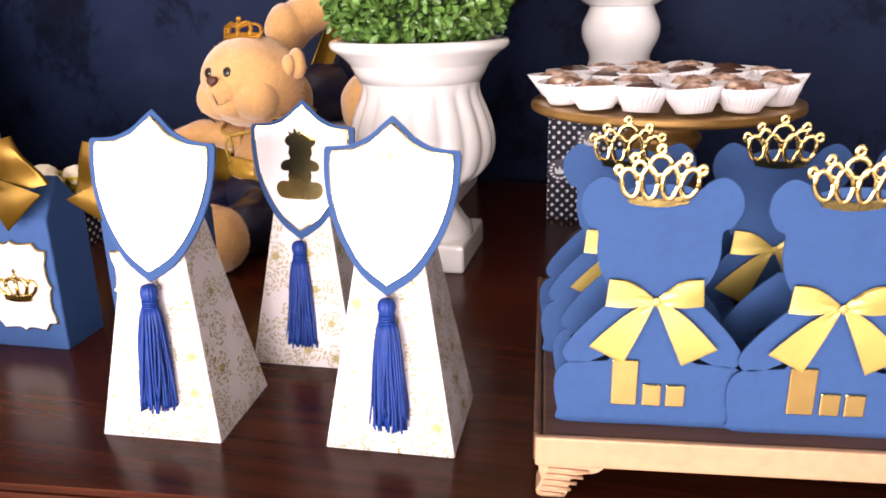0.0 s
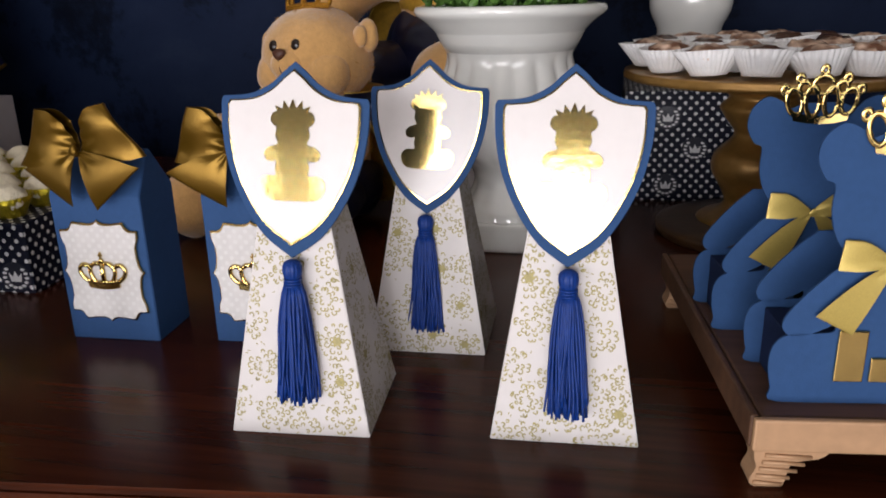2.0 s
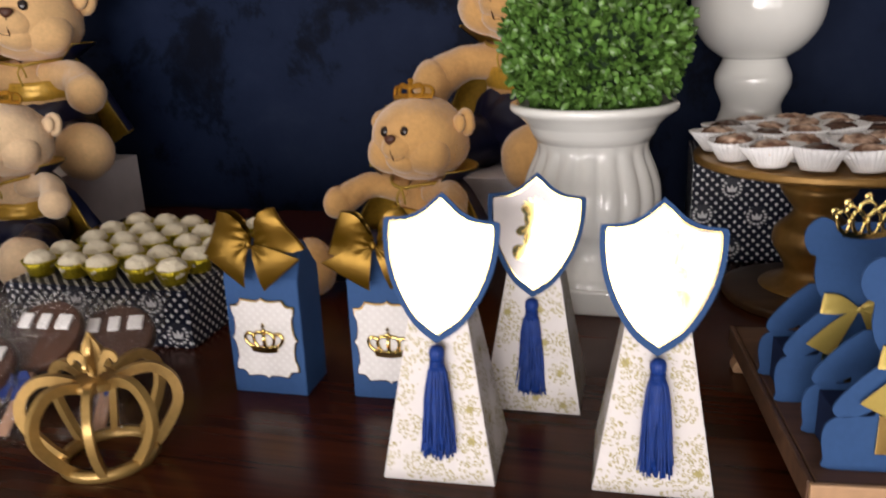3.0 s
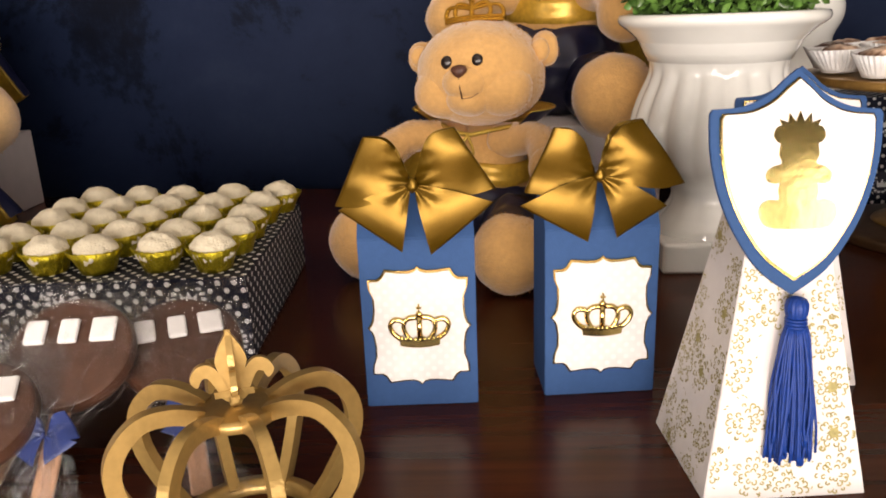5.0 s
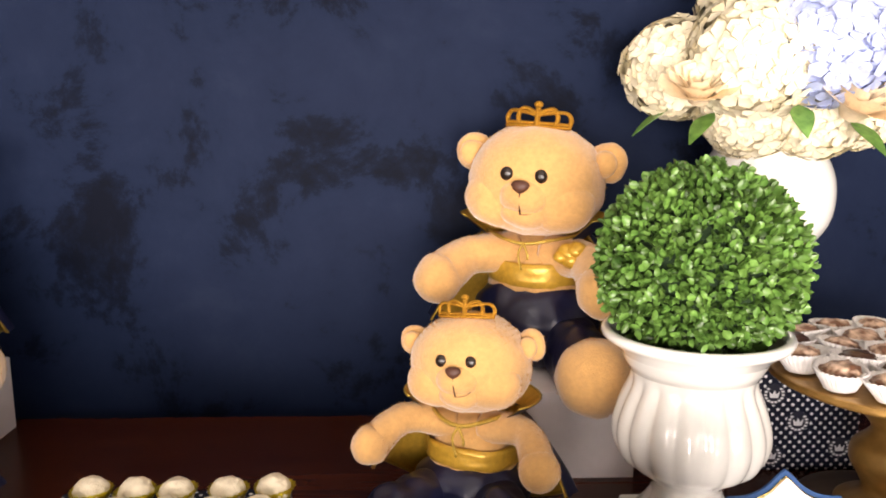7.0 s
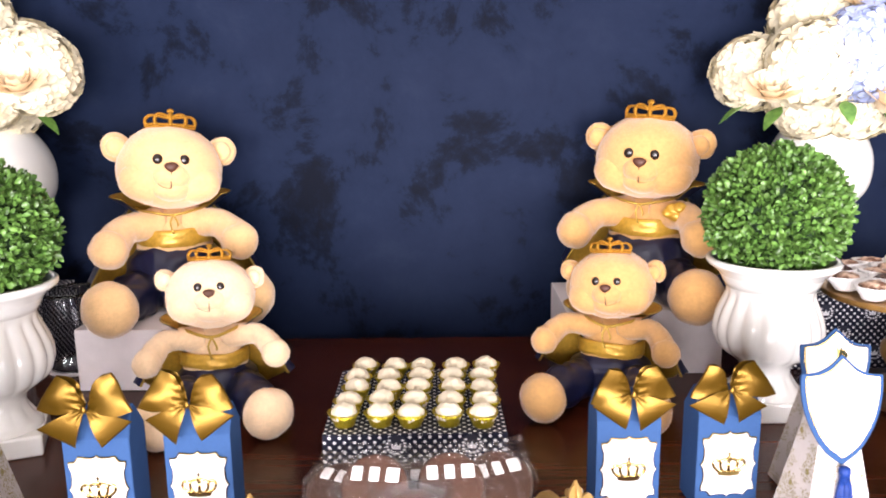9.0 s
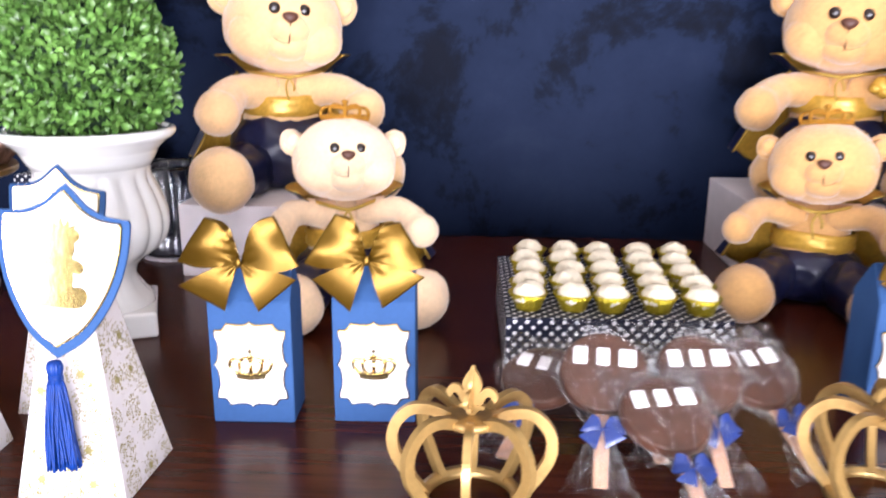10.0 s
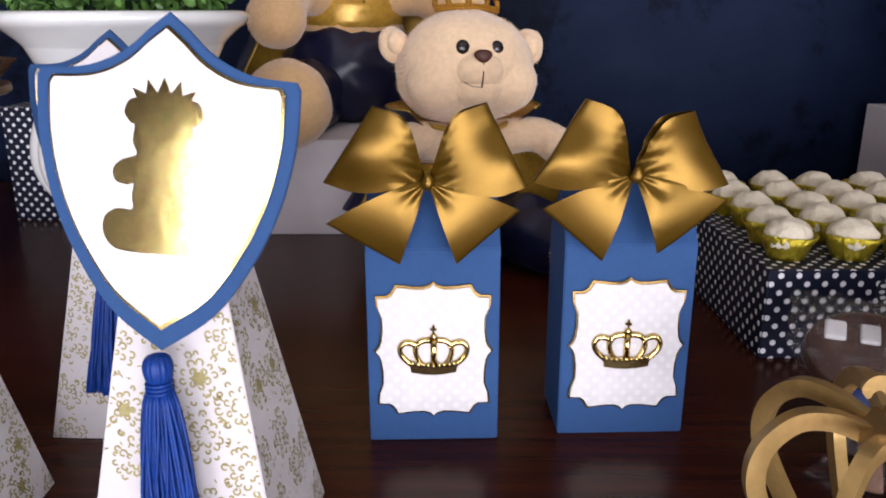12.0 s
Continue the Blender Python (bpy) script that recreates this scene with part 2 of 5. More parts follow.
def lathe(profile, seg=48, flutes=None, bm=None, mat=0, close=True):
    """A body turned about z from (radius, height) pairs; flutes(z, angle) scales the radius."""
    bm = bm or bmesh.new()
    rings = []
    for r, z in profile:
        rings.append([bm.verts.new((r * (flutes(z, a) if flutes else 1) * math.cos(a), r * (flutes(z, a) if flutes else 1) * math.sin(a), z))
                      for a in (2 * math.pi * i / seg for i in range(seg))])
    for lo, hi in zip(rings, rings[1:]):
        for i in range(seg):
            f = bm.faces.new((lo[i], lo[(i + 1) % seg], hi[(i + 1) % seg], hi[i]))
            f.material_index, f.smooth = mat, True
    if close:
        for ring, flip in ((rings[0], True), (rings[-1], False)):
            f = bm.faces.new(ring[::-1] if flip else ring)
            f.material_index = mat
    return bm


def tube(points, radius, sides=6, bm=None, mat=0, taper=None):
    """A round rod along points."""
    bm = bm or bmesh.new()
    pts = [Vector(p) for p in points]
    rings, side = [], None
    for i, p in enumerate(pts):
        d = (pts[min(i + 1, len(pts) - 1)] - pts[max(i - 1, 0)]).normalized()
        side = d.orthogonal().normalized() if side is None else (side - d * side.dot(d)).normalized()
        up = d.cross(side)
        r = radius * (taper(i / (len(pts) - 1)) if taper else 1)
        rings.append([bm.verts.new(p + r * (math.cos(a) * side + math.sin(a) * up)) for a in (2 * math.pi * j / sides for j in range(sides))])
    for lo, hi in zip(rings, rings[1:]):
        for i in range(sides):
            f = bm.faces.new((lo[i], lo[(i + 1) % sides], hi[(i + 1) % sides], hi[i]))
            f.material_index, f.smooth = mat, True
    bm.faces.new(rings[0][::-1]).material_index = mat
    bm.faces.new(rings[-1]).material_index = mat
    return bm


def ribbon(centres, sides, thick=0.0006, bm=None, mat=0):
    """A band along centres; sides are half-width vectors at each of them."""
    bm = bm or bmesh.new()
    cs, ws = [Vector(c) for c in centres], [Vector(w) for w in sides]
    rows = []
    for i, (c, w) in enumerate(zip(cs, ws)):
        d = cs[min(i + 1, len(cs) - 1)] - cs[max(i - 1, 0)]
        n = d.cross(w)
        n = n.normalized() * thick / 2 if n.length > 1e-12 else Vector((0, thick / 2, 0))
        k = 12
        line = [c + w * (2 * j / k - 1) for j in range(k + 1)]
        rows.append([bm.verts.new(p + n) for p in line] + [bm.verts.new(p - n) for p in reversed(line)])
    m = len(rows[0])
    for lo, hi in zip(rows, rows[1:]):
        for i in range(m):
            f = bm.faces.new((lo[i], lo[(i + 1) % m], hi[(i + 1) % m], hi[i]))
            f.material_index, f.smooth = mat, True
        for i in (0, k, k + 1, m - 1):  # crisp selvedges
            bm.edges.get((lo[i], hi[i])).smooth = False
    bm.faces.new(rows[0][::-1]).material_index = mat
    bm.faces.new(rows[-1]).material_index = mat
    return bm


def ball(bm, centre, radii, seg=24, rings=16, mat=0, turn=None, rough=0.0, wave=40.0, squash=None):
    """An egg-shaped body; rough pushes its skin in and out by a noise."""
    made = bmesh.ops.create_uvsphere(bm, u_segments=seg, v_segments=rings, radius=1.0)["verts"]
    m = Matrix.LocRotScale(Vector(centre), Euler([radians(a) for a in turn]) if turn else None, Vector(radii))
    for v in made:
        if squash:
            v.co = squash(v.co.copy())
        v.co = m @ v.co
        if rough:
            v.co += (v.co - Vector(centre)).normalized() * rough * noise.noise(v.co * wave)
        for f in v.link_faces:
            f.material_index, f.smooth = mat, True
    return bm


# ---- the setting ----
def setting():
    bm = box(bmesh.new(), -4.0, 3.5, WALL, WALL + 0.15, 0, 2.9)
    link("wall_north", bm, PAINT)
    bm = box(bmesh.new(), -4.0, 3.5, -2.5, -2.35, 0, 2.9)
    south = link("wall_south", bm, ROOM)
    cut = bmesh.new()
    for x0, x1, watts in PANES:
        box(cut, x0, x1, -2.7, -2.2, 0.25, 1.6)
    me = bpy.data.meshes.new("cut")
    cut.to_mesh(me)
    cut.free()
    cutter = bpy.data.objects.new("cut", me)
    scene.collection.objects.link(cutter)
    mod = south.modifiers.new("openings", "BOOLEAN")
    mod.object, mod.solver = cutter, "EXACT"
    dg = bpy.context.evaluated_depsgraph_get()
    solid = bpy.data.meshes.new_from_object(south.evaluated_get(dg))
    south.modifiers.clear()
    south.data = solid
    bpy.data.objects.remove(cutter)
    link("wall_west", box(bmesh.new(), -4.15, -4.0, -2.5, WALL + 0.15, 0, 2.9), ROOM)
    link("wall_east", box(bmesh.new(), 3.5, 3.65, -2.5, WALL + 0.15, 0, 2.9), ROOM)
    link("floor", box(bmesh.new(), -4.15, 3.65, -2.5, WALL + 0.15, -0.1, 0), FLOOR)
    link("ceiling", box(bmesh.new(), -4.15, 3.65, -2.5, WALL + 0.15, 2.9, 3.0), CEILING)
    for o in list(scene.objects):
        if o.type == "MESH":
            tagged(o, kind="structure")
    for i, (x0, x1, watts) in enumerate(PANES, 1):
        w = tagged(new(f"window_{i}"), kind="structure")
        bm = bmesh.new()
        for a, b, c, d in ((x0, x0 + 0.03, 0.25, 1.6), (x1 - 0.03, x1, 0.25, 1.6), (x0 + 0.03, x1 - 0.03, 0.25, 0.28), (x0 + 0.03, x1 - 0.03, 1.57, 1.6)):
            box(bm, a, b, -2.45, -2.4, c, d)
        part("window_frame", bm, ROOM, w)


setting()


def table():
    """Top with a moulded front edge, an apron and four legs. Its front runs a little askew to the wall."""
    t = thing("table", pose(0, 0, 0), "long polished dark mahogany table against a navy wall", "table")

    def front(x):
        return 0.5565 + 0.104 * x

    def slab(inset, z0, z1, bevel):
        bm = bmesh.new()
        box(bm, -1.85, 0.95, 0, BACK, z0, z1)
        for v in bm.verts:
            if v.co.y < 0.5:
                v.co.y = front(v.co.x) + inset
        bmesh.ops.bevel(bm, geom=[e for e in bm.edges], offset=bevel, segments=3, affect="EDGES")
        return bm

    part("tabletop", slab(0.0, T - 0.012, T, 0.004), WOOD, t)
    part("edge_moulding", slab(-0.012, T - 0.03, T - 0.0125, 0.005), WOOD, t)
    part("apron", slab(0.05, T - 0.13, T - 0.0305, 0.003), WOOD, t)
    for x, y in ((-1.75, 0.6), (0.85, 0.72), (-1.75, 1.3), (0.85, 1.3)):
        part("leg", box(bmesh.new(), x - 0.035, x + 0.035, y - 0.035, y + 0.035, 0, T - 0.131, 0.006), WOOD, t)


table()


# ---- favour boxes with shields ----
def mirror_outline(half):
    """A closed outline from its left half, top to bottom, as (x, z)."""
    return half + [(-x, z) for x, z in reversed(half[1:-1])]


def curve(points, steps=6):
    """A smooth line through points (Catmull-Rom)."""
    out = []
    p = [points[0], *points, points[-1]]
    for a, b, c, d in zip(p, p[1:], p[2:], p[3:]):
        for i in range(steps):
            t = i / steps
            out.append(tuple(0.5 * (2 * b[n] + (c[n] - a[n]) * t + (2 * a[n] - 5 * b[n] + 4 * c[n] - d[n]) * t * t + (3 * b[n] - a[n] - 3 * c[n] + d[n]) * t**3) for n in range(len(b))))
    return out + [points[-1]]


def shield_outline(w, h):
    top = curve([(0, 1.0), (-0.14, 0.955), (-0.34, 0.885), (-0.62, 0.835), (-0.97, 0.822)], 5)
    side = curve([(-1.0, 0.80), (-0.985, 0.64), (-0.89, 0.46), (-0.70, 0.285), (-0.40, 0.115), (0, 0)], 5)
    return mirror_outline([(x * w / 2, z * h) for x, z in top + side])


def shrink(outline, c, k, by=0.0):
    return [(c[0] + (x - c[0]) * k, c[1] + (z - c[1]) * k + by) for x, z in outline]


def disc(cx, cz, rx, rz, n=16, a0=0.0, a1=2 * math.pi):
    return [(cx + rx * math.cos(a0 + (a1 - a0) * i / n), cz + rz * math.sin(a0 + (a1 - a0) * i / n)) for i in range(n)]


def bear_outline():
    """Half of a seated toy bear's silhouette, unit height, top to bottom, left side."""
    return curve([(0, 0.86), (-0.09, 0.86), (-0.14, 0.885), (-0.2, 0.87), (-0.225, 0.8), (-0.19, 0.745), (-0.165, 0.73), (-0.175, 0.64), (-0.15, 0.565),
                  (-0.23, 0.535), (-0.285, 0.48), (-0.27, 0.41), (-0.2, 0.39), (-0.165, 0.40), (-0.175, 0.33), (-0.17, 0.25), (-0.26, 0.25), (-0.33, 0.2),
                  (-0.335, 0.1), (-0.27, 0.02), (-0.14, 0.0), (0, 0.0)], 4)


def damask(bm, y_at, half_at, z0, z1, rng, turn=None, n=26):
    """Gold printed blossoms on a sloping panel: scribbled petals round a filled heart, as thin raised strokes."""

    def put(ring):
        vs = [Vector((px, y_at(pz) - 0.00025, pz)) for px, pz in ring]
        if any(abs(px) > half_at(pz) - 0.0004 or pz < z0 + 0.0004 for px, pz in ring):
            return
        if turn:
            vs = [turn @ v for v in vs]
        bm.faces.new([bm.verts.new(v) for v in vs[::-1]])

    spots = []
    for _ in range(n * 12):
        z = z0 + (z1 - z0) * rng.random()
        x = rng.uniform(-1, 1) * (half_at(z) + 0.002)
        if all((x - a) ** 2 + (z - b) ** 2 > 0.0200**2 for a, b in spots):
            spots.append((x, z))
        if len(spots) >= n:
            break
    for x, z in spots:
        r = rng.uniform(0.0092, 0.0112)
        if rng.random() < 0.38:
            put([(x + r * 0.3 * (1 + 0.3 * math.cos(6 * a)) * math.cos(a), z + r * 0.3 * (1 + 0.3 * math.cos(6 * a)) * math.sin(a)) for a in (2 * math.pi * i / 18 for i in range(18))])
        for count, far, lo, hi in ((5, 0.32, 0.11, 0.18), (9, 0.62, 0.11, 0.2), (13, 0.96, 0.1, 0.19)):
            for p in range(count):
                a0 = 2 * math.pi * p / count + rng.uniform(-0.3, 0.3)
                cx, cz, q = x + r * far * math.cos(a0), z + r * far * math.sin(a0), r * rng.uniform(lo, hi)
                sweep, spin = rng.uniform(3.6, 5.8), rng.choice((-1, 1))
                for i in range(6):
                    t0, t1 = a0 + spin * sweep * (i / 6 - 0.5), a0 + spin * sweep * ((i + 1) / 6 - 0.5)
                    q0, q1, th = q * (1 - 0.08 * i), q * (1 - 0.08 * (i + 1)), 0.00044
                    ring = [(cx + (q0 - th) * math.cos(t0), cz + (q0 - th) * math.sin(t0)), (cx + (q0 + th) * math.cos(t0), cz + (q0 + th) * math.sin(t0)),
                            (cx + (q1 + th) * math.cos(t1), cz + (q1 + th) * math.sin(t1)), (cx + (q1 - th) * math.cos(t1), cz + (q1 - th) * math.sin(t1))]
                    put(ring if spin > 0 else ring[::-1])
        for p in range(5):
            a0 = rng.uniform(0, 6.28)
            cx, cz = x + r * 1.3 * math.cos(a0), z + r * 1.3 * math.sin(a0)
            dx, dz = 0.0013 * math.cos(a0 + 0.7), 0.0013 * math.sin(a0 + 0.7)
            put([(cx, cz), (cx + dx - dz * 0.3, cz + dz + dx * 0.3), (cx + dx * 1.9, cz + dz * 1.9), (cx + dx + dz * 0.3, cz + dz - dx * 0.3)])


PRINT = material("matt gold print", (0.30, 0.255, 0.095), 0.5, 0.2, vary=0.25, scale=120)
CARD = material("white wrapping card", (0.56, 0.525, 0.51), 0.45, vary=0.04, scale=25, bump=0.05, bump_scale=500)


def tassel(parent, top, length, seed):
    rng = random.Random(seed)
    t = new("tassel")
    t.parent = parent
    t.location = top
    t.rotation_euler = (radians(-6), radians(rng.uniform(-2, 3)), 0)
    tagged(t, "royal blue thread tassel")
    bm = bmesh.new()

    def cords(z, a):
        return 1 + 0.05 * math.sin(15 * a)

    lathe(curve([(0.0012, 0.0), (0.0042, -0.0012), (0.0056, -0.0045), (0.0054, -0.0085), (0.0043, -0.0115)], 3)[::-1], 60, cords, bm)
    for z in (-0.0118, -0.0135, -0.0152):  # binding thread
        tube([(0.0048 * math.cos(a), 0.0046 * math.sin(a), z + 0.0004 * math.sin(a)) for a in (2 * math.pi * i / 20 for i in range(21))], 0.00085, 6, bm)
    part("knot", bm, TASSEL, t, smooth=True)
    bm = bmesh.new()
    count = 110
    lean = rng.uniform(-0.0015, 0.0015)
    for i in range(count):
        a, k = i * 2.39996, math.sqrt((i + 0.5) / count)
        r0, r1 = 0.0046 * k, 0.0138 * k * rng.uniform(0.85, 1.08)
        l = length * (rng.uniform(0.96, 1.015) if rng.random() < 0.85 else rng.uniform(0.88, 0.96))
        bend, ph, swing = rng.uniform(-0.0022, 0.0022), rng.uniform(0, 6), rng.uniform(-0.4, 0.4)
        pts = []
        for s in (0, 0.1, 0.22, 0.34, 0.46, 0.58, 0.7, 0.82, 0.92, 1.0):
            r = r0 + (r1 - r0) * s**0.55
            w = a + swing * s
            pts.append((math.cos(w) * r + bend * math.sin(s * 6 + ph) * s + lean * s, math.sin(w) * 0.62 * r + 0.3 * bend * math.cos(s * 7 + ph), -0.0135 - (l - 0.0135) * s))
        tube(pts, 0.00078 * rng.uniform(0.85, 1.15), 5, bm)
    part("skirt", bm, TASSEL, t)
    return t


def shield_box(m, label, seed, dy=-0.028, tilt=-12.0, lean=0.0, rise=0.1105, size=1.0):
    """A tapering box with a shield and a tassel on its front; its base centre is the origin."""
    rng = random.Random(seed)
    t = thing("favor_box", m, label, "favor box", "shield favour boxes")
    hw, hd, h, k = 0.044, 0.042, 0.165, 0.165  # half width and depth, height, inward slope
    bm = bmesh.new()
    lo = [bm.verts.new((x * hw, y * hd, 0)) for x, y in ((-1, -1), (1, -1), (1, 1), (-1, 1))]
    mid = [[bm.verts.new((x * (hw - k * z), y * (hd - k * z), z)) for x, y in ((-1, -1), (1, -1), (1, 1), (-1, 1))] for z in (0.001, 0.08, h)]
    for a, b in zip([lo, *mid], mid):
        for i in range(4):
            bm.faces.new((a[i], a[(i + 1) % 4], b[(i + 1) % 4], b[i]))
    bm.faces.new(lo[::-1]), bm.faces.new(mid[-1])
    bmesh.ops.bevel(bm, geom=list(bm.edges), offset=0.0005, segments=2, affect="EDGES")
    part("body", bm, CARD, t)
    bm = bmesh.new()
    damask(bm, lambda z: -hd + k * z, lambda z: hw - k * z, 0, 0.135, rng, n=34)
    for sgn in (-1, 1):
        # side panels: the same print turned to face the side
        turn = Matrix.Rotation(sgn * math.pi / 2, 3, "Z")
        damask(bm, lambda z: -hw + k * z, lambda z: hd - k * z, 0, 0.135, rng, turn, n=30)
    part("printed_blossoms", bm, PRINT, t, "matt gold floral print")
    # the shield: blue card, gold card, white card and a gold bear
    s = new("shield")
    s.parent = t
    s.location = (0, dy, rise)
    s.rotation_euler = (radians(tilt), radians(lean), 0)
    tagged(s, "white shield with navy border and gold foil bear")
    s.scale = (size, 1, size)
    out = shield_outline(0.0885, 0.1140)
    c = (0, 0.064)
    part("border", prism(out, 0.0022, 0, bevel=0.0004), BLUE, s, "blue card border")
    part("foil_edge", prism(shrink(out, c, 0.895, 0.0008), 0.0012, -0.0014), GOLD, s, "gold foil edge")
    part("face", prism(shrink(out, c, 0.868, 0.0008), 0.0012, -0.0026), WHITE, s, "glossy white face")
    bear = mirror_outline(bear_outline())
    bm = prism([(x * 0.058, 0.034 + z * 0.058) for x, z in bear], 0.0006, -0.0034)
    prism([(-0.008, 0.083), (-0.0105, 0.0885), (-0.006, 0.0868), (-0.0055, 0.0915), (-0.0022, 0.0872), (0, 0.0925), (0.0022, 0.0872), (0.0055, 0.0915), (0.006, 0.0868), (0.0105, 0.0885), (0.008, 0.083)][::-1], 0.0006, -0.0035, bm=bm)
    part("bear_shape", bm, GOLD, s, "gold foil bear")
    tassel(t, (rng.uniform(-0.001, 0.001), dy - 0.0035, rise + 0.0005), 0.088 + rng.uniform(-0.003, 0.003), seed)
    return t


LABEL = "tapering white box, gold floral print, shield and blue tassel"
for i, (x, y, turn, dy, tilt, lean, rise, size) in enumerate((
        (-0.080, 0.6535, 3.8, -0.0285, -12.2, 2.0, 0.111, 1.0), (-0.026, 0.777, 2, -0.026, -10, 1.2, 0.104, 0.97), (0.0808, 0.6697, 2.9, -0.0307, -12.6, 1.0, 0.1075, 1.0),
        (-0.984, 0.588, -2, -0.037, -10.5, 3.5, 0.1165, 1.135), (-1.064, 0.722, -2, -0.027, -8, 3, 0.118, 1.03), (-1.128, 0.592, 2, -0.03, -8, 3, 0.1105, 1.0))):
    shield_box(pose(x, y, T, 0, 0, turn), LABEL, 11 + i, dy, tilt, lean, rise, size)



# ---- blue gift bags ----
def bow(parent, where, size, mat, seed, lift=0.0, slim=False):
    """A ribbon bow: two wide loops with a fold at their ends, two slant-cut tails and a gathered knot."""
    rng = random.Random(seed)
    b = new("bow")
    b.parent = parent
    b.location = where
    b.scale = (size, size, size)
    tagged(b, "satin ribbon bow")

    def blend(t):
        return t * t * (3 - 2 * t)

    for sgn in (-1, 1):
        fx, fz = 0.76 * rng.uniform(0.93, 1.07), 0.29 + lift + rng.uniform(-0.08, 0.08)
        ex, ez = 0.20 + rng.uniform(-0.08, 0.08), 0.38 * rng.uniform(0.94, 1.06)
        if slim:
            ez, ex = 0.27, 0.02
        cs, ws = [], []
        for i in range(49):
            u = i / 48
            s = min(1.0, (u if u < 0.5 else 1 - u) / 0.47)       # 0 at the knot, 1 at the fold
            g = math.sin(min(1, s / 0.75) * math.pi / 2) ** 1.15
            front = math.cos(math.pi * min(1, max(0, (u - 0.45) / 0.10)))  # 1 on the front layer, -1 on the back
            sag = 0.10 * math.sin(math.pi * s)
            cs.append((sgn * (0.03 + (fx - 0.03) * s), -0.15 - 0.06 * front * (0.5 + 1.3 * math.sin(math.pi * s)) - 0.05 * s, fz * s + sag * 0.4))
            ws.append((-sgn * ex * g, 0.04 * (1 - g), 0.06 + (ez - 0.06) * g))
        bm = ribbon(cs, ws, 0.012)
        for v in bm.verts:  # gathers that run out from the knot
            far = min(1.0, abs(v.co.x) / fx)
            across = (v.co.z - fz * far) / 0.38
            crease = abs((across * 2.2 + 0.3 * seed + 0.2 * sgn) % 1.0 - 0.5) * 4 - 1
            v.co.y += 0.034 * max(0, 1 - far * 1.9) * crease * min(1, far * 6) + 0.07 * far * math.sin(across * 1.7 + seed * 1.3 + sgn) + 0.012 * far * math.sin(across * 4 + far * 4 + seed)
        part("loop", bm, mat, b, smooth=True)
        k1, k2 = rng.uniform(0.9, 1.08), rng.uniform(0.9, 1.08)
        inner, outer = (0.20 + rng.uniform(-0.1, 0.1), -0.84 * k1), (0.94 * k2, -0.32 + rng.uniform(-0.12, 0.1))
        if slim:
            inner, outer = (0.46, -1.3), (1.0, -0.95)
        cs, ws = [], []
        for i in range(25):
            u = i / 24
            a = Vector((sgn * (0.02 + (inner[0] - 0.02) * u), 0, -0.05 + (inner[1] + 0.05) * u))
            o = Vector((sgn * (0.05 + (outer[0] - 0.05) * u**0.85), 0, outer[1] * u**1.25))
            mid = (a + o) / 2
            mid.y = -0.25 - 0.1 * math.sin(u * 2.4) + 0.05 * u
            cs.append(mid), ws.append((o - a) / 2 + Vector((0, 0.02 * math.sin(3 * u), 0)))
        bm = ribbon(cs, ws, 0.012)
        for v in bm.verts:  # soft pleats that open towards the cut end
            far = min(1.0, v.co.xz.length / 0.85)
            around = math.atan2(-v.co.z, abs(v.co.x))
            crease = abs((around * 1.5 + 0.27 * seed) % 1.0 - 0.5) * 4 - 1
            v.co.y += 0.03 * max(0, 1 - 2.0 * far) * crease * min(1, far * 6) + 0.05 * far * math.sin(around * 2.2 + seed * 1.7 + sgn)
        part("tail", bm, mat, b, smooth=True)
    bm = bmesh.new()
    ball(bm, (0, -0.30, 0.0), (0.058, 0.06, 0.085), 16, 12, rough=0.03, wave=14)
    part("knot", bm, mat, b, smooth=True)
    return b


def label_outline(w, h):
    """A plaque with pointed middles and scalloped corners."""
    q = [(0.0, 1.0), (0.05, 0.955), (0.16, 0.925), (0.32, 0.925), (0.62, 0.985 - 0.03), (0.66, 0.9), (0.70, 0.845), (0.78, 0.80), (0.88, 0.80), (0.955, 0.795),
         (0.945, 0.66), (0.875, 0.5), (0.875, 0.3), (0.9, 0.14), (0.945, 0.05), (1.0, 0.0)]
    q = [(x * w / 2, z * h / 2) for x, z in q]
    right = q + [(x, -z) for x, z in reversed(q[:-1])]
    return right + [(-x, z) for x, z in reversed(right[1:-1])]


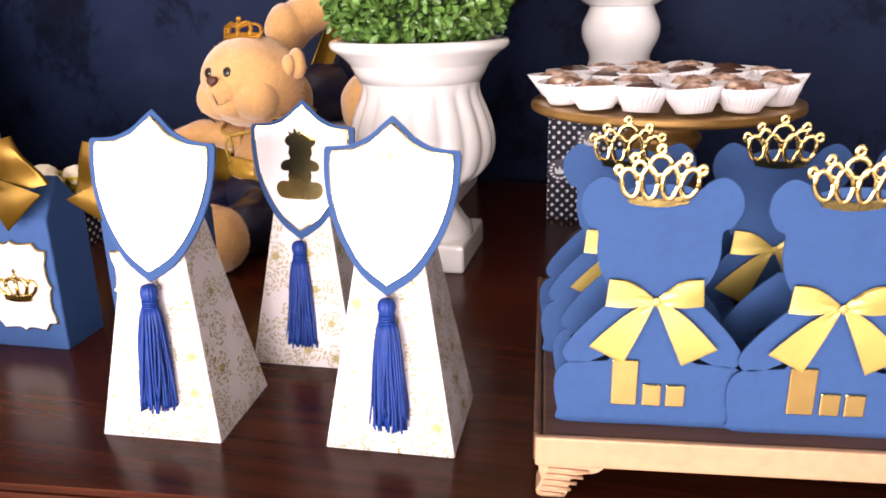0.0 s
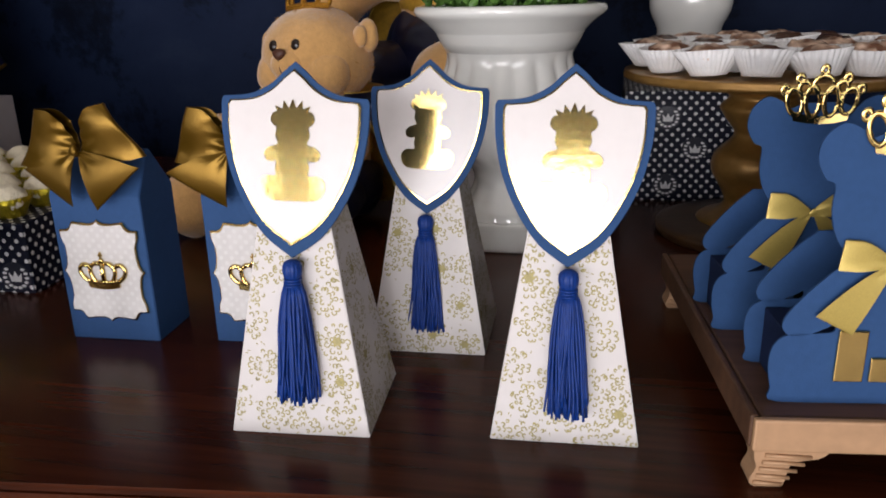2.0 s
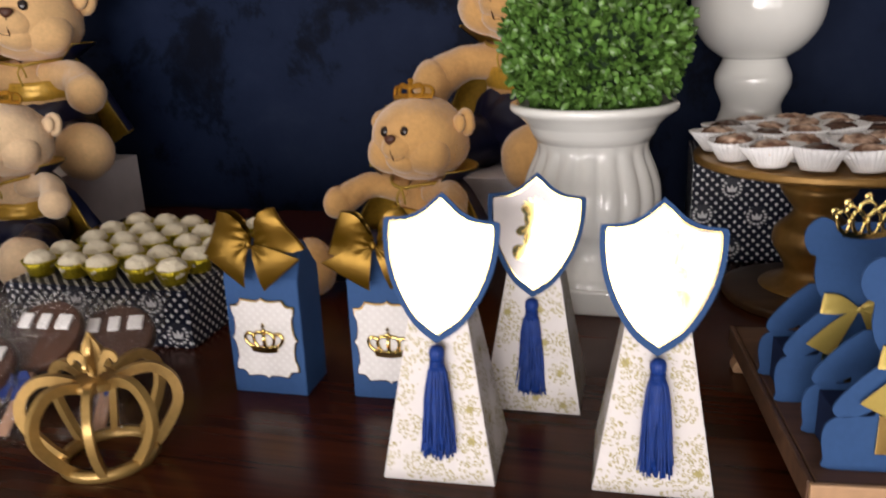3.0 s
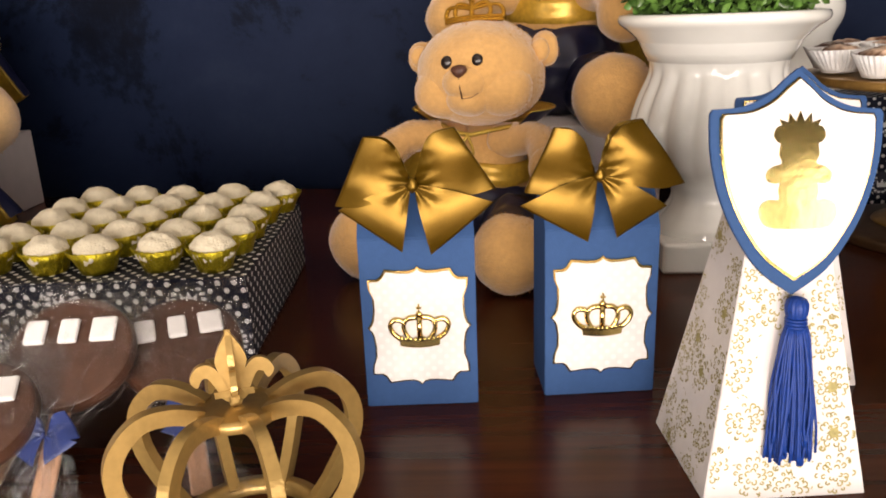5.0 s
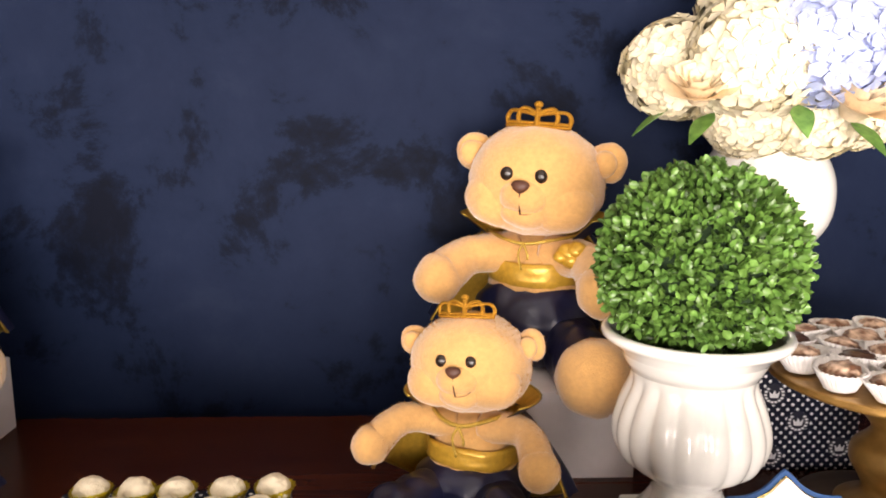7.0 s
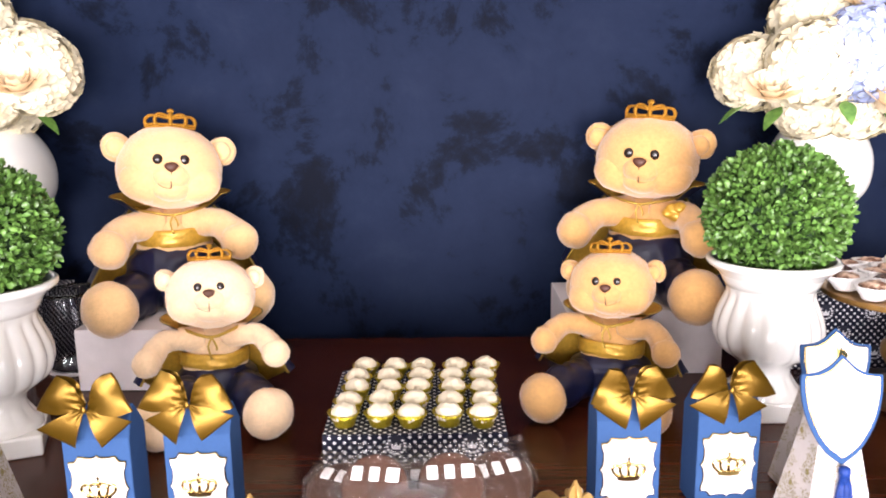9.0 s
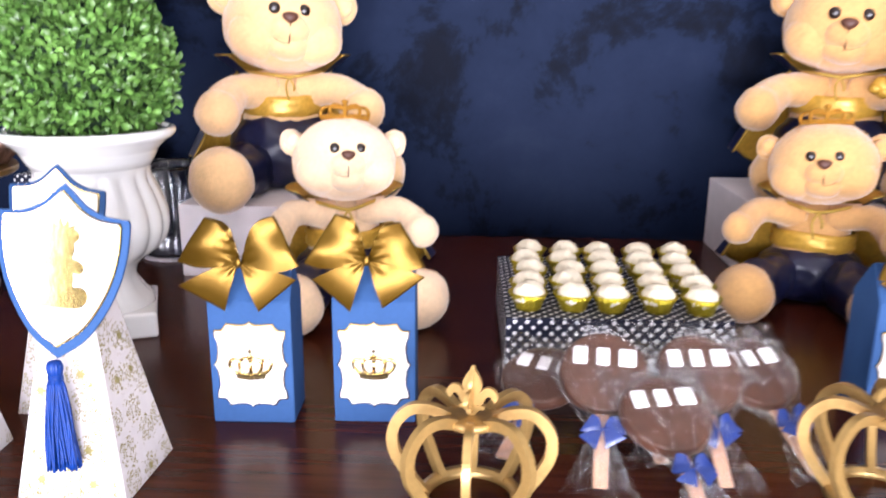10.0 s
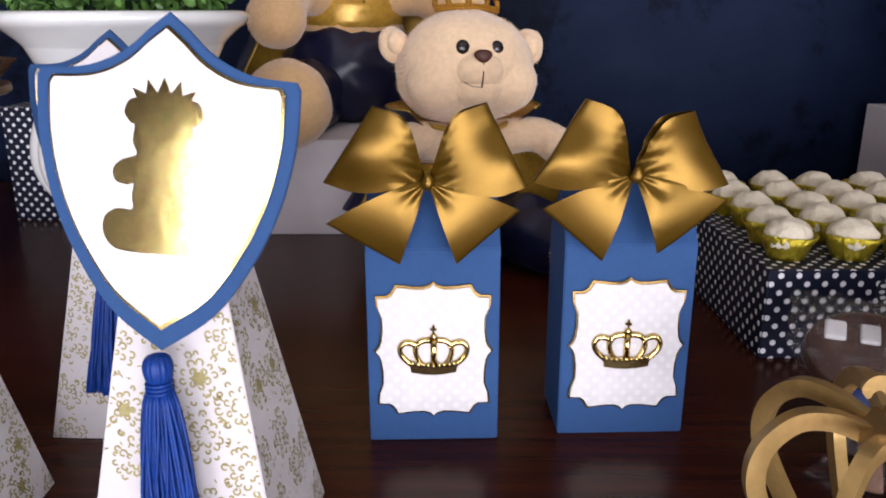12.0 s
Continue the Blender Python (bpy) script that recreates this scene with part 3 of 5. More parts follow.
def emblem(bm, w, y, thick):
    """A small cut-out crown: curved band with pearls, four outer arches, a centre rib, an orb and a cross."""
    s = w / 2
    low = [(x * s, (-0.60 + 0.07 * (x / 0.66) ** 2) * s) for x in (-0.66, -0.33, 0, 0.33, 0.66)]
    high = [(x * s, (-0.34 + 0.07 * (x / 0.7) ** 2) * s) for x in (0.7, 0.35, 0, -0.35, -0.7)]
    prism(low + high, thick, y, bm=bm)
    for sgn in (-1, 1):
        for pts, r in ((((0.66, -0.32), (0.9, -0.12), (0.98, 0.1), (0.84, 0.26), (0.6, 0.24), (0.46, 0.12)), 0.088), (((0.34, -0.36), (0.5, -0.1), (0.52, 0.14), (0.36, 0.3), (0.1, 0.33)), 0.088)):
            tube([(sgn * x * s, y + thick / 2, z * s) for x, z in curve(list(pts), 4)], r * s, 6, bm)
    tube([(0, y + thick / 2, -0.4 * s), (0, y + thick / 2, 0.34 * s)], 0.1 * s, 6, bm)
    ball(bm, (0, y + thick / 2, 0.42 * s), (0.11 * s, thick, 0.1 * s), 10, 8)
    for dx, dz in ((0.028, 0.12), (0.09, 0.032)):
        prism([(-dx * s, (0.62 - dz) * s), (dx * s, (0.62 - dz) * s), (dx * s, (0.62 + dz) * s), (-dx * s, (0.62 + dz) * s)], thick * 0.6, y, bm=bm)
    for i in range(9):
        x = -0.6 + 0.15 * i
        ball(bm, (x * s, y, (-0.33 + 0.07 * (x / 0.7) ** 2) * s), (0.066 * s, thick * 0.8, 0.066 * s), 8, 6)
    return bm


def gift_bag(m, seed, width, shift, rise):
    t = thing("gift_bag", m, "royal blue paper bag with gold bow and crown label", "gift bag", "blue gift bags")
    rng = random.Random(seed)
    w, d, h = 0.0375, 0.05, 0.118
    bm = bmesh.new()
    lo = [(-w, 0, 0), (w, 0, 0), (w, d, 0), (-w, d, 0)]
    up = [(-w, 0.0005, h), (w, 0.0005, h), (w, d, h), (-w, d, h)]
    ridge = [(-w * 0.98, d * 0.42, h + 0.032), (w * 0.98, d * 0.42, h + 0.032), (w * 0.98, d * 0.5, h + 0.032), (-w * 0.98, d * 0.5, h + 0.032)]
    rows = [[bm.verts.new(p) for p in r] for r in (lo, up, ridge)]
    for a, b in zip(rows, rows[1:]):
        for i in range(4):
            bm.faces.new((a[i], a[(i + 1) % 4], b[(i + 1) % 4], b[i]))
    bm.faces.new(rows[0][::-1]), bm.faces.new(rows[2])
    bmesh.ops.bevel(bm, geom=list(bm.edges), offset=0.0007, segments=2, affect="EDGES")
    part("bag", bm, BLUE, t)
    lab = label_outline(0.068, 0.084)
    z = 0.0580
    lp = new("label")
    lp.parent = t
    lp.location = (0, -0.0005, z)
    tagged(lp, "scalloped white pearly label with gold edge")
    part("gold_edge", prism(lab, 0.0012, -0.0012), GOLD, lp)
    part("plaque", prism(shrink(lab, (0, 0), 0.962), 0.001, -0.0022), PEARL, lp)
    part("crown_shape", emblem(bmesh.new(), 0.039, -0.0040, 0.0018), GOLD, lp, "gold crown ornament").scale = (1, 1, 1.17)
    bow(t, (shift, d * 0.06, h + rise), width, SATIN, seed, rng.uniform(-0.06, 0.12))
    return t


for i, (x, y, turn, width, shift, rise) in enumerate(((-0.2762, 0.722, 2, 0.0535, 0.0, 0.037), (-0.1557, 0.7335, 3.8, 0.051, -0.006, 0.037),
                                                      (-0.8818, 0.6815, 2.2, 0.0535, -0.003, 0.040), (-0.7705, 0.690, 2.2, 0.0535, -0.004, 0.042))):
    gift_bag(pose(x, y, T, 0, 0, turn), 31 + i, width, shift, rise)


# ---- plush bears ----
def plush_bear(m, d, tone, label, seed, nod, roll, ears, brooch):
    """A seated plush bear as one mesh: fur, cape, trunks, collar, eyes and nose. Its seat is the origin; it faces -y.
    d: head height, half width and half height; sash height; arm reach and drop; foot place and size."""
    rng = random.Random(seed)
    bm = bmesh.new()
    hz, hw, hh, sz, reach, ay, ax, fx, fy, fz, fr = d[:11]
    near = d[11] if len(d) > 11 else fx  # a foot drawn in under the body
    stout = 0.31 if hw > 0.08 else 0.265

    def b(c, r, mat=0, turn=None, rough=0.0022, seg=28, rings=20, squash=None):
        ball(bm, c, r, seg, rings, mat, turn, rough, 45, squash)

    def head(v):
        # wide low cheeks, a flatter crown and back
        p = (abs(v.x) ** 2.12 + abs(v.y) ** 2.12 + abs(v.z) ** 2.12) ** (-1 / 2.12)
        v *= p * 0.985
        v.x *= 1.0 + 0.10 * max(0, -v.z - 0.1) - 0.06 * max(0, v.z)
        v.y *= 0.9 if v.y > 0 else 1.0
        return v

    chin = hz - hh
    hd = hw * 0.84
    b((0, 0.012, chin * 0.5), (hw * 0.74, hw * 0.62, chin * 0.56))                    # trunk
    before = set(bm.verts)
    b((0, 0, hz), (hw, hd, hh), squash=head, seg=44, rings=32)                        # head
    for s in (-1, 1):
        b((s * hw * 0.46, -hd * 0.46, hz - hh * 0.32), (hw * 0.47, hd * 0.44, hh * 0.5))   # cheeks
    b((0, -hd * 0.74, hz - hh * 0.16), (hw * 0.38, hd * 0.37, hh * 0.36), mat=1)      # muzzle
    b((0, -hd * 0.60, hz - hh * 0.44), (hw * 0.40, hd * 0.40, hh * 0.34), mat=1)      # chin
    er = hw * (0.285 if hw > 0.08 else 0.25)
    eh = ears
    for s in (-1, 1):
        b((s * hw * 0.985, hd * 0.12, hz + hh * eh), (er, er * 0.55, er), turn=(0, s * 35, -s * 20))
        b((s * hw * 0.955, -er * 0.25, hz + hh * (eh - 0.01)), (er * 0.68, er * 0.42, er * 0.68), mat=1, turn=(0, s * 35, -s * 20))
    for s in (-1, 1):  # eyes
        b((s * hw * 0.235, -hd * 0.92, hz + hh * 0.19), (hw * 0.095, hw * 0.06, hw * 0.1), mat=4, rough=0, seg=16, rings=12)
    b((0, -hd * 1.09, hz + hh * 0.02), (hw * 0.12, hw * 0.075, hw * 0.09), mat=5, rough=0.0, seg=16, rings=12, squash=lambda v: Vector((v.x * (1 + 0.35 * v.z), v.y, v.z)))
    tube([(0, -hd * 1.11, hz - hh * 0.06), (0, -hd * 1.09, hz - hh * 0.25), (0, -hd * 1.0, hz - hh * 0.46)], hw * 0.011, 5, bm, 5)
    side = 1 if seed % 2 else -1  # the stitched smile runs up to one side
    tube(curve([(0, -hd * 1.0, hz - hh * 0.46), (side * hw * 0.14, -hd * 0.975, hz - hh * 0.44), (side * hw * 0.26, -hd * 0.92, hz - hh * 0.34), (side * hw * 0.33, -hd * 0.87, hz - hh * 0.24)], 3), hw * 0.006, 5, bm, 5)
    tilt = pose(0, 0, hz - 0.3 * hh) @ pose(0, 0, 0, nod, roll, 0) @ pose(0, 0, 0.3 * hh - hz)
    for v in set(bm.verts) - before:
        v.co = tilt @ v.co
    for s in (-1, 1):
        # arms: out from the shoulder, then down and forward to a round paw
        arm = hw * stout
        sh, hand = Vector((s * hw * 0.3, -0.002, chin - 0.9 * arm)), Vector((s * reach, ay, ax))
        elbow = sh * 0.42 + hand * 0.58 + Vector((s * 0.006, 0.012, 0.014))
        line = curve([tuple(sh), tuple(elbow), tuple(hand)], 9)
        had = set(bm.verts)
        tube(line, arm, 22, bm, 0, lambda u: 1.08 - 0.16 * math.sin(math.pi * min(1, u * 1.1)))
        for v in set(bm.verts) - had:
            v.co += Vector((noise.noise(v.co * 45), noise.noise(v.co * 45 + Vector((9, 0, 0))), noise.noise(v.co * 45 + Vector((0, 9, 0))))) * 0.002
        b(hand, (arm * 1.14, arm * 1.16, arm * 1.18))
        # legs in satin, feet with round soles
        foot = Vector((s * (near if s < 0 else fx), fy, fz))
        hip = Vector((s * hw * 0.42, 0.0, 0.035))
        mid = (foot + hip) / 2
        ang = math.degrees(math.atan2(abs(foot.x) - abs(hip.x), -(foot.y - hip.y)))
        b(mid + Vector((0, 0.012, 0)), (fr * 0.86, (foot - hip).length / 2 + 0.008, fr * 0.88), mat=2, turn=(0, 0, s * ang), rough=0.007, seg=48, rings=36)
        b(foot, (fr * 0.98, fr * 0.8, fr), turn=(0, 0, s * ang))
    b((0, 0.008, sz * 0.48), (hw * 0.97, hw * 0.80, sz * 0.53), mat=2, rough=0.006, seg=56, rings=40)    # satin trunks
    # sash: a soft band of satin round the belly
    wide = math.sqrt(max(0.1, 1 - ((sz - chin * 0.5) / (chin * 0.56)) ** 2))
    tall, rings = hw * 0.30, []
    for j, (u, puff) in enumerate(((-0.12, 0.3), (0.0, 0.9), (0.3, 1.0), (0.55, 0.75), (0.8, 1.0), (1.0, 0.8), (1.06, 0.2))):
        ring = []
        for i in range(48):
            a = 2 * math.pi * i / 48
            k = 0.0012 * math.sin(7 * a + 2.3 * j + seed) + 0.0045 * puff
            ring.append(bm.verts.new(((hw * 0.74 * wide + k) * math.cos(a), 0.012 + (hw * 0.62 * wide + k) * math.sin(a), sz + tall * (u - 0.42) + 0.0014 * math.sin(3 * a + seed))))
        rings.append(ring)
    for lo, hi in zip(rings, rings[1:]):
        for i in range(48):
            f = bm.faces.new((lo[i], lo[(i + 1) % 48], hi[(i + 1) % 48], hi[i]))
            f.material_index, f.smooth = 3, True
    fur(bm, rng, d)
    # cape: gold lining towards the body, navy outside, with a gold cord along its hem
    n, rows = 26, []
    wrap, spread = (0.09, 0.85) if hw > 0.08 else (0.07, 0.8)
    for j in range(10):
        v = j / 9
        row = []
        for i in range(n + 1):
            a = math.pi * (-wrap + (1 + 2 * wrap) * i / n)
            r = hw * 0.8 + ((0.150 if hw > 0.08 else 0.118) - hw * 0.8) * v**spread + 0.004 * math.sin(i * 1.7 + v * 3 + seed) * v
            row.append(Vector((r * math.cos(a), 0.006 + (0.4 if hw > 0.08 else 0.5) * r * math.sin(a) - 0.01 * v, (chin + 0.004) * (1 - v) + 0.012 * v + 0.045 * v * abs(math.cos(a)) ** 3)))
        rows.append(row)
    for shift, mat in ((0.0, 3), (0.003, 2)):
        grid = [[bm.verts.new(p + Vector((p.x, p.y - 0.012, 0)).normalized() * shift) for p in row] for row in rows]
        for lo, hi in zip(grid, grid[1:]):
            for i in range(n):
                f = bm.faces.new((lo[i], lo[i + 1], hi[i + 1], hi[i]))
                f.material_index, f.smooth = mat, True
    for row in (rows[-1], [r[0] for r in rows], [r[-1] for r in rows]):
        tube(row, 0.0019, 5, bm, 6)
    # stand-up collar
    col = []
    for j in range(4):
        v = j / 3
        col.append([Vector(((hw * (0.66 + 0.46 * v)) * math.cos(a), 0.004 + hw * (0.55 + 0.35 * v) * math.sin(a), chin - 0.004 + hh * 0.42 * v)) for a in (math.pi * (-0.2 + 1.4 * i / 20) for i in range(21))])
    for shift, mat in ((0.0, 3), (0.0022, 2)):
        grid = [[bm.verts.new(p + Vector((p.x, p.y, 0)).normalized() * shift) for p in row] for row in col]
        for lo, hi in zip(grid, grid[1:]):
            for i in range(20):
                f = bm.faces.new((lo[i], lo[i + 1], hi[i + 1], hi[i]))
                f.material_index, f.smooth = mat, True
    tube(col[-1], 0.0014, 5, bm, 6)
    y0 = -hw * 0.62
    tube(curve([(-hw * 0.7, -0.004, chin + 0.004), (-hw * 0.3, y0 * 0.9, chin + 0.001), (0, y0, chin - 0.003), (hw * 0.3, y0 * 0.9, chin + 0.001), (hw * 0.7, -0.004, chin + 0.004)], 6), 0.0026, 7, bm, 6)
    for s in (-1, 1):
        tube(curve([(0, y0 - 0.002, chin - 0.003), (s * 0.006, y0 - 0.005, chin - 0.016), (s * 0.004 + 0.002, y0 - 0.004, chin - 0.03 + 0.007 * s)], 4), 0.0016, 6, bm, 6)
    if brooch:  # a gold rosette on one shoulder
        for k in range(5):
            ball(bm, (hw * 0.66 + 0.003 * k * math.cos(k * 2.4), -hw * 0.56, chin - 0.016 + 0.003 * k * math.sin(k * 2.4)), (0.019 - 0.002 * k, 0.009 + 0.0012 * k, 0.015 - 0.0016 * k), 16, 10, 3, rough=0.003, wave=90)
    ob = link("teddy_bear", bm, [tone, tone, SATINNAVY, SATINGOLD, BLACK, NOSE, CORD, TIPS[tone.name]])
    ob.matrix_world = m
    return tagged(ob, label, "teddy bear", "plush bears")


CORD = material("gold cord", (0.5, 0.33, 0.06), 0.35, 0.6, vary=0.5, scale=700, bump=0.8, bump_scale=1500)


def fur(bm, rng, d):
    """Short pile: thin blades that lie along the furred faces over the skin."""
    bm.normal_update()
    faces = [f for f in bm.faces if f.material_index == 0 and f.normal.y > -0.4]
    areas = np.array([f.calc_area() for f in faces])
    total = 13000
    picks = np.random.RandomState(int(d[0] * 1e4)).choice(len(faces), total, p=areas / areas.sum())
    bm.normal_update()
    for k in picks:
        f = faces[k]
        w = [rng.random() for _ in f.verts]
        s = sum(w)
        p = sum((v.co * (a / s) for v, a in zip(f.verts, w)), Vector())
        n = (f.normal + Vector((rng.gauss(0, 0.4), rng.gauss(0, 0.4), rng.gauss(0, 0.4) - 0.3))).normalized()
        t = n.cross(Vector((rng.gauss(0, 1), rng.gauss(0, 1), rng.gauss(0, 1)))).normalized() * rng.uniform(0.0003, 0.0005)
        bm.faces.new([bm.verts.new(c) for c in (p - t, p + t, p + n * rng.uniform(0.0012, 0.0030))]).material_index = 7


def tiara(m, w, mat, label, arches=5):
    """A thin upright crown that stands in a shallow arc."""
    t = thing("toy_crown", m, label, "crown", "bear crowns")
    bm = bmesh.new()
    s = w / 2

    def bend(x, z):
        a = x / s * 1.0
        return (s * math.sin(a) / math.sin(1.0) * 1.0, -0.55 * s * (math.cos(a) - math.cos(1.0)), z)

    def wire(pts, r):
        tube([bend(x, z) for x, z in curve(pts, 4)], r, 6, bm)

    for z, r in ((0.0, 0.09), (0.14, 0.07)):
        wire([(-s + 2 * s * i / 8, z * s) for i in range(9)], r * s)
    for x0, x1, top in ((-0.95, -1.0, 0.62), (-0.45, -0.55, 0.72), (0.45, 0.55, 0.72), (0.95, 1.0, 0.62)):
        wire([(x0 * s, 0.05 * s), (x1 * 1.02 * s, 0.35 * s), (x1 * 0.8 * s, top * s), (x1 * 0.35 * s, (top - 0.05) * s), (0, 0.45 * s)], 0.085 * s)
    wire([(0, 0), (0, 0.8 * s)], 0.1 * s)
    c = bend(0, 0.9 * s)
    ball(bm, c, (0.15 * s, 0.08 * s, 0.15 * s), 10, 8)
    t.scale = (1, 1, 0.74)
    part("crown_wire", bm, mat, t)
    return t


GLITTER = material("gold glitter card", (0.42, 0.2, 0.018), 0.4, 0.7, vary=0.5, scale=400, bump=1.0, bump_scale=1500)
# head height, half width and half height; sash height; hand out, forward and up; foot out, forward and up; foot size
SMALL = (0.190, 0.0685, 0.0555, 0.086, 0.093, -0.066, 0.106, 0.076, -0.142, 0.040, 0.0375)
LARGE = (0.256, 0.0930, 0.0760, 0.130, 0.108, -0.085, 0.128, 0.112, -0.150, 0.040, 0.0475)
BEARS = (
    (-0.2256, 1.0855, T, SMALL, -20.7, FUR, "honey plush bear in navy cape seated on the table", -5, -3, 0.36, False),
    (-0.8588, 1.0478, T, SMALL, 14.8, FURCREAM, "cream plush bear in navy cape seated on the table", -12, 2, 0.4, False),
    (-0.1249, 1.305, 0.8665, LARGE + (0.06,), -22.5, FUR, "large honey plush bear in navy cape on white box", 3, 3.5, 0.38, True),
    (-0.9933, 1.2832, 0.8585, LARGE, 21.0, FURPALE, "large pale honey plush bear in navy cape on white box", -4, 4.6, 0.43, False),
)
for i, (x, y, z, d, turn, tone, label, nod, roll, ears, brooch) in enumerate(BEARS):
    plush_bear(pose(x, y, z, 0, 0, turn), d, tone, label, 51 + i, nod, roll, ears, brooch)
    neck = d[0] - 0.3 * d[2]
    tiara(pose(x, y, z, 0, 0, turn) @ pose(0, 0, neck) @ pose(0, 0, 0, nod, roll, 0) @ pose(0, -0.012, d[0] + d[2] * 0.93 - neck, -8, 0, 0), 0.9 * d[1], GLITTER, "small gold glitter crown on a plush bear's head")


def white_box(x0, x1, y0, y1, h):
    t = thing("display_box", pose((x0 + x1) / 2, (y0 + y1) / 2, T), "plain matt white display box under a plush bear", "box", "white display boxes")
    w, d = (x1 - x0) / 2, (y1 - y0) / 2
    part("body", box(bmesh.new(), -w, w, -d, d, 0, h, 0.0015), BOXWHITE, t)


white_box(-0.284, -0.009, 1.185, 1.392, 0.116)
white_box(-1.118, -0.878, 1.122, 1.37, 0.108)


# ---- urns with boxwood balls ----
def urn(m, label, seed):
    t = thing("urn", m, label, "planter", "white urns")
    prof = [(0.056, 0.030), (0.053, 0.040), (0.044, 0.050), (0.037, 0.064), (0.040, 0.078), (0.056, 0.090), (0.074, 0.104), (0.083, 0.124), (0.083, 0.144), (0.077, 0.164),
            (0.070, 0.18), (0.067, 0.192), (0.070, 0.205), (0.079, 0.218), (0.090, 0.228), (0.0985, 0.234), (0.101, 0.2385), (0.099, 0.243), (0.092, 0.243), (0.086, 0.232), (0.07, 0.2)]

    def flutes(z, a):
        k = max(0.0, min(1, (z - 0.085) / 0.02)) * max(0, min(1, (0.2 - z) / 0.02))
        k2 = max(0.0, 1 - abs(z - 0.054) / 0.018)
        return 1 + 0.055 * k * abs(math.sin(9 * a)) + 0.05 * k2 * abs(math.sin(6 * a)) - 0.035 * k
    prof = [(r * (0.95 if z > 0.08 else 1), z) for r, z in prof]
    part("bowl", lathe(curve(prof, 3), 144, flutes), CERAMIC, t)
    part("plinth", box(bmesh.new(), -0.0575, 0.0575, -0.0575, 0.0575, 0, 0.031, 0.004, seg=3), CERAMIC, t)
    return t


def boxwood(m, r, label, seed):
    """A ball of small leaves on a core, coloured dark as the shade between them."""
    rng = random.Random(seed)
    t = thing("boxwood_ball", m, label, "plant", "boxwood balls")
    bm = bmesh.new()
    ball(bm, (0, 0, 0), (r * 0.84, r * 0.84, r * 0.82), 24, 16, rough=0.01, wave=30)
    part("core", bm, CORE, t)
    bm = bmesh.new()
    for i in range(6600):
        z = 1 - 2 * (i + 0.5) / 6600
        a = i * 2.39996 + rng.uniform(-0.2, 0.2)
        q = math.sqrt(max(0, 1 - z * z))
        n = Vector((q * math.cos(a), q * math.sin(a), z)) + Vector((rng.gauss(0, 0.12), rng.gauss(0, 0.12), rng.gauss(0, 0.12)))
        n.normalize()
        lump = 1 + 0.07 * noise.noise(n * 4.2 + Vector((seed, 0, 0)))
        p = n * r * lump * rng.uniform(0.82, 1.03)
        if p.z < -0.058 and p.xy.length > 0.07:  # inside the rim
            continue
        d = (n * rng.uniform(0.3, 1.0) + Vector((rng.gauss(0, 0.6), rng.gauss(0, 0.6), rng.gauss(0, 0.6) + 0.25))).normalized()
        s = d.cross(Vector((rng.gauss(0, 1), rng.gauss(0, 1), rng.gauss(0, 1)))).normalized()
        u = d.cross(s) * 0.0016
        l, w = rng.uniform(0.008, 0.0135), rng.uniform(0.0031, 0.0048)
        vs = [bm.verts.new(c) for c in (p, p + d * l * 0.45 + s * w + u, p + d * l * 0.8 + s * w * 0.8 + u, p + d * l, p + d * l * 0.8 - s * w * 0.8 + u, p + d * l * 0.45 - s * w + u, p + d * l * 0.5 - u)]
        for a3, b3 in ((1, 2), (2, 3), (3, 4), (4, 5)):
            bm.faces.new((vs[6], vs[a3], vs[b3]))
        bm.faces.new((vs[0], vs[1], vs[6])), bm.faces.new((vs[0], vs[6], vs[5]))
    part("leaves", bm, LEAF, t, smooth=True)


for i, (x, y, turn) in enumerate(((0.002, 1.028, 0), (-1.130, 0.912, 22))):
    urn(pose(x, y, T, 0, 0, turn), "glazed white fluted urn holding a boxwood ball", 3)
    boxwood(pose(x, y, T + 0.309), 0.0985, "round clipped artificial boxwood ball in a white urn", 71 + i)


# ---- tall vases with hydrangeas ----
def tall_vase(m):
    t = thing("vase", m, "tall white ceramic vase with round body and knob", "vase", "flower vases")
    prof = [(0.058, 0.0), (0.056, 0.008), (0.043, 0.026), (0.036, 0.044), (0.035, 0.056), (0.043, 0.074), (0.044, 0.09), (0.038, 0.104), (0.036, 0.11), (0.055, 0.124), (0.071, 0.148),
            (0.076, 0.178), (0.072, 0.208), (0.058, 0.236), (0.044, 0.252), (0.042, 0.262), (0.05, 0.274), (0.046, 0.274), (0.036, 0.255)]
    part("foot", lathe(curve(prof[:9], 3), 64), CERAMIC, t)
    part("body", lathe(curve(prof[8:], 3), 64), CERAMIC, t)
    return t


def floret(bm, p, n, size, rng, mat, petals=4):
    """A small blossom of cupped petals that faces n."""
    s = n.orthogonal().normalized()
    s = Matrix.Rotation(rng.uniform(0, 6.28), 3, n) @ s
    for i in range(petals):
        d = Matrix.Rotation(2 * math.pi * i / petals, 3, n) @ s
        e = n.cross(d)
        q = size * rng.uniform(0.85, 1.15)
        pts = [p, p + d * q * 0.5 + e * q * 0.42 + n * q * 0.2, p + d * q + e * q * 0.2 + n * q * 0.16, p + d * q - e * q * 0.2 + n * q * 0.1, p + d * q * 0.5 - e * q * 0.42 + n * q * 0.2, p + d * q * 0.55 + n * q * 0.08]
        vs = [bm.verts.new(v) for v in pts]
        for a, b in ((0, 1), (1, 2), (2, 3), (3, 4), (4, 0)):
            f = bm.faces.new((vs[5], vs[a], vs[b]))
            f.material_index, f.smooth = mat, True


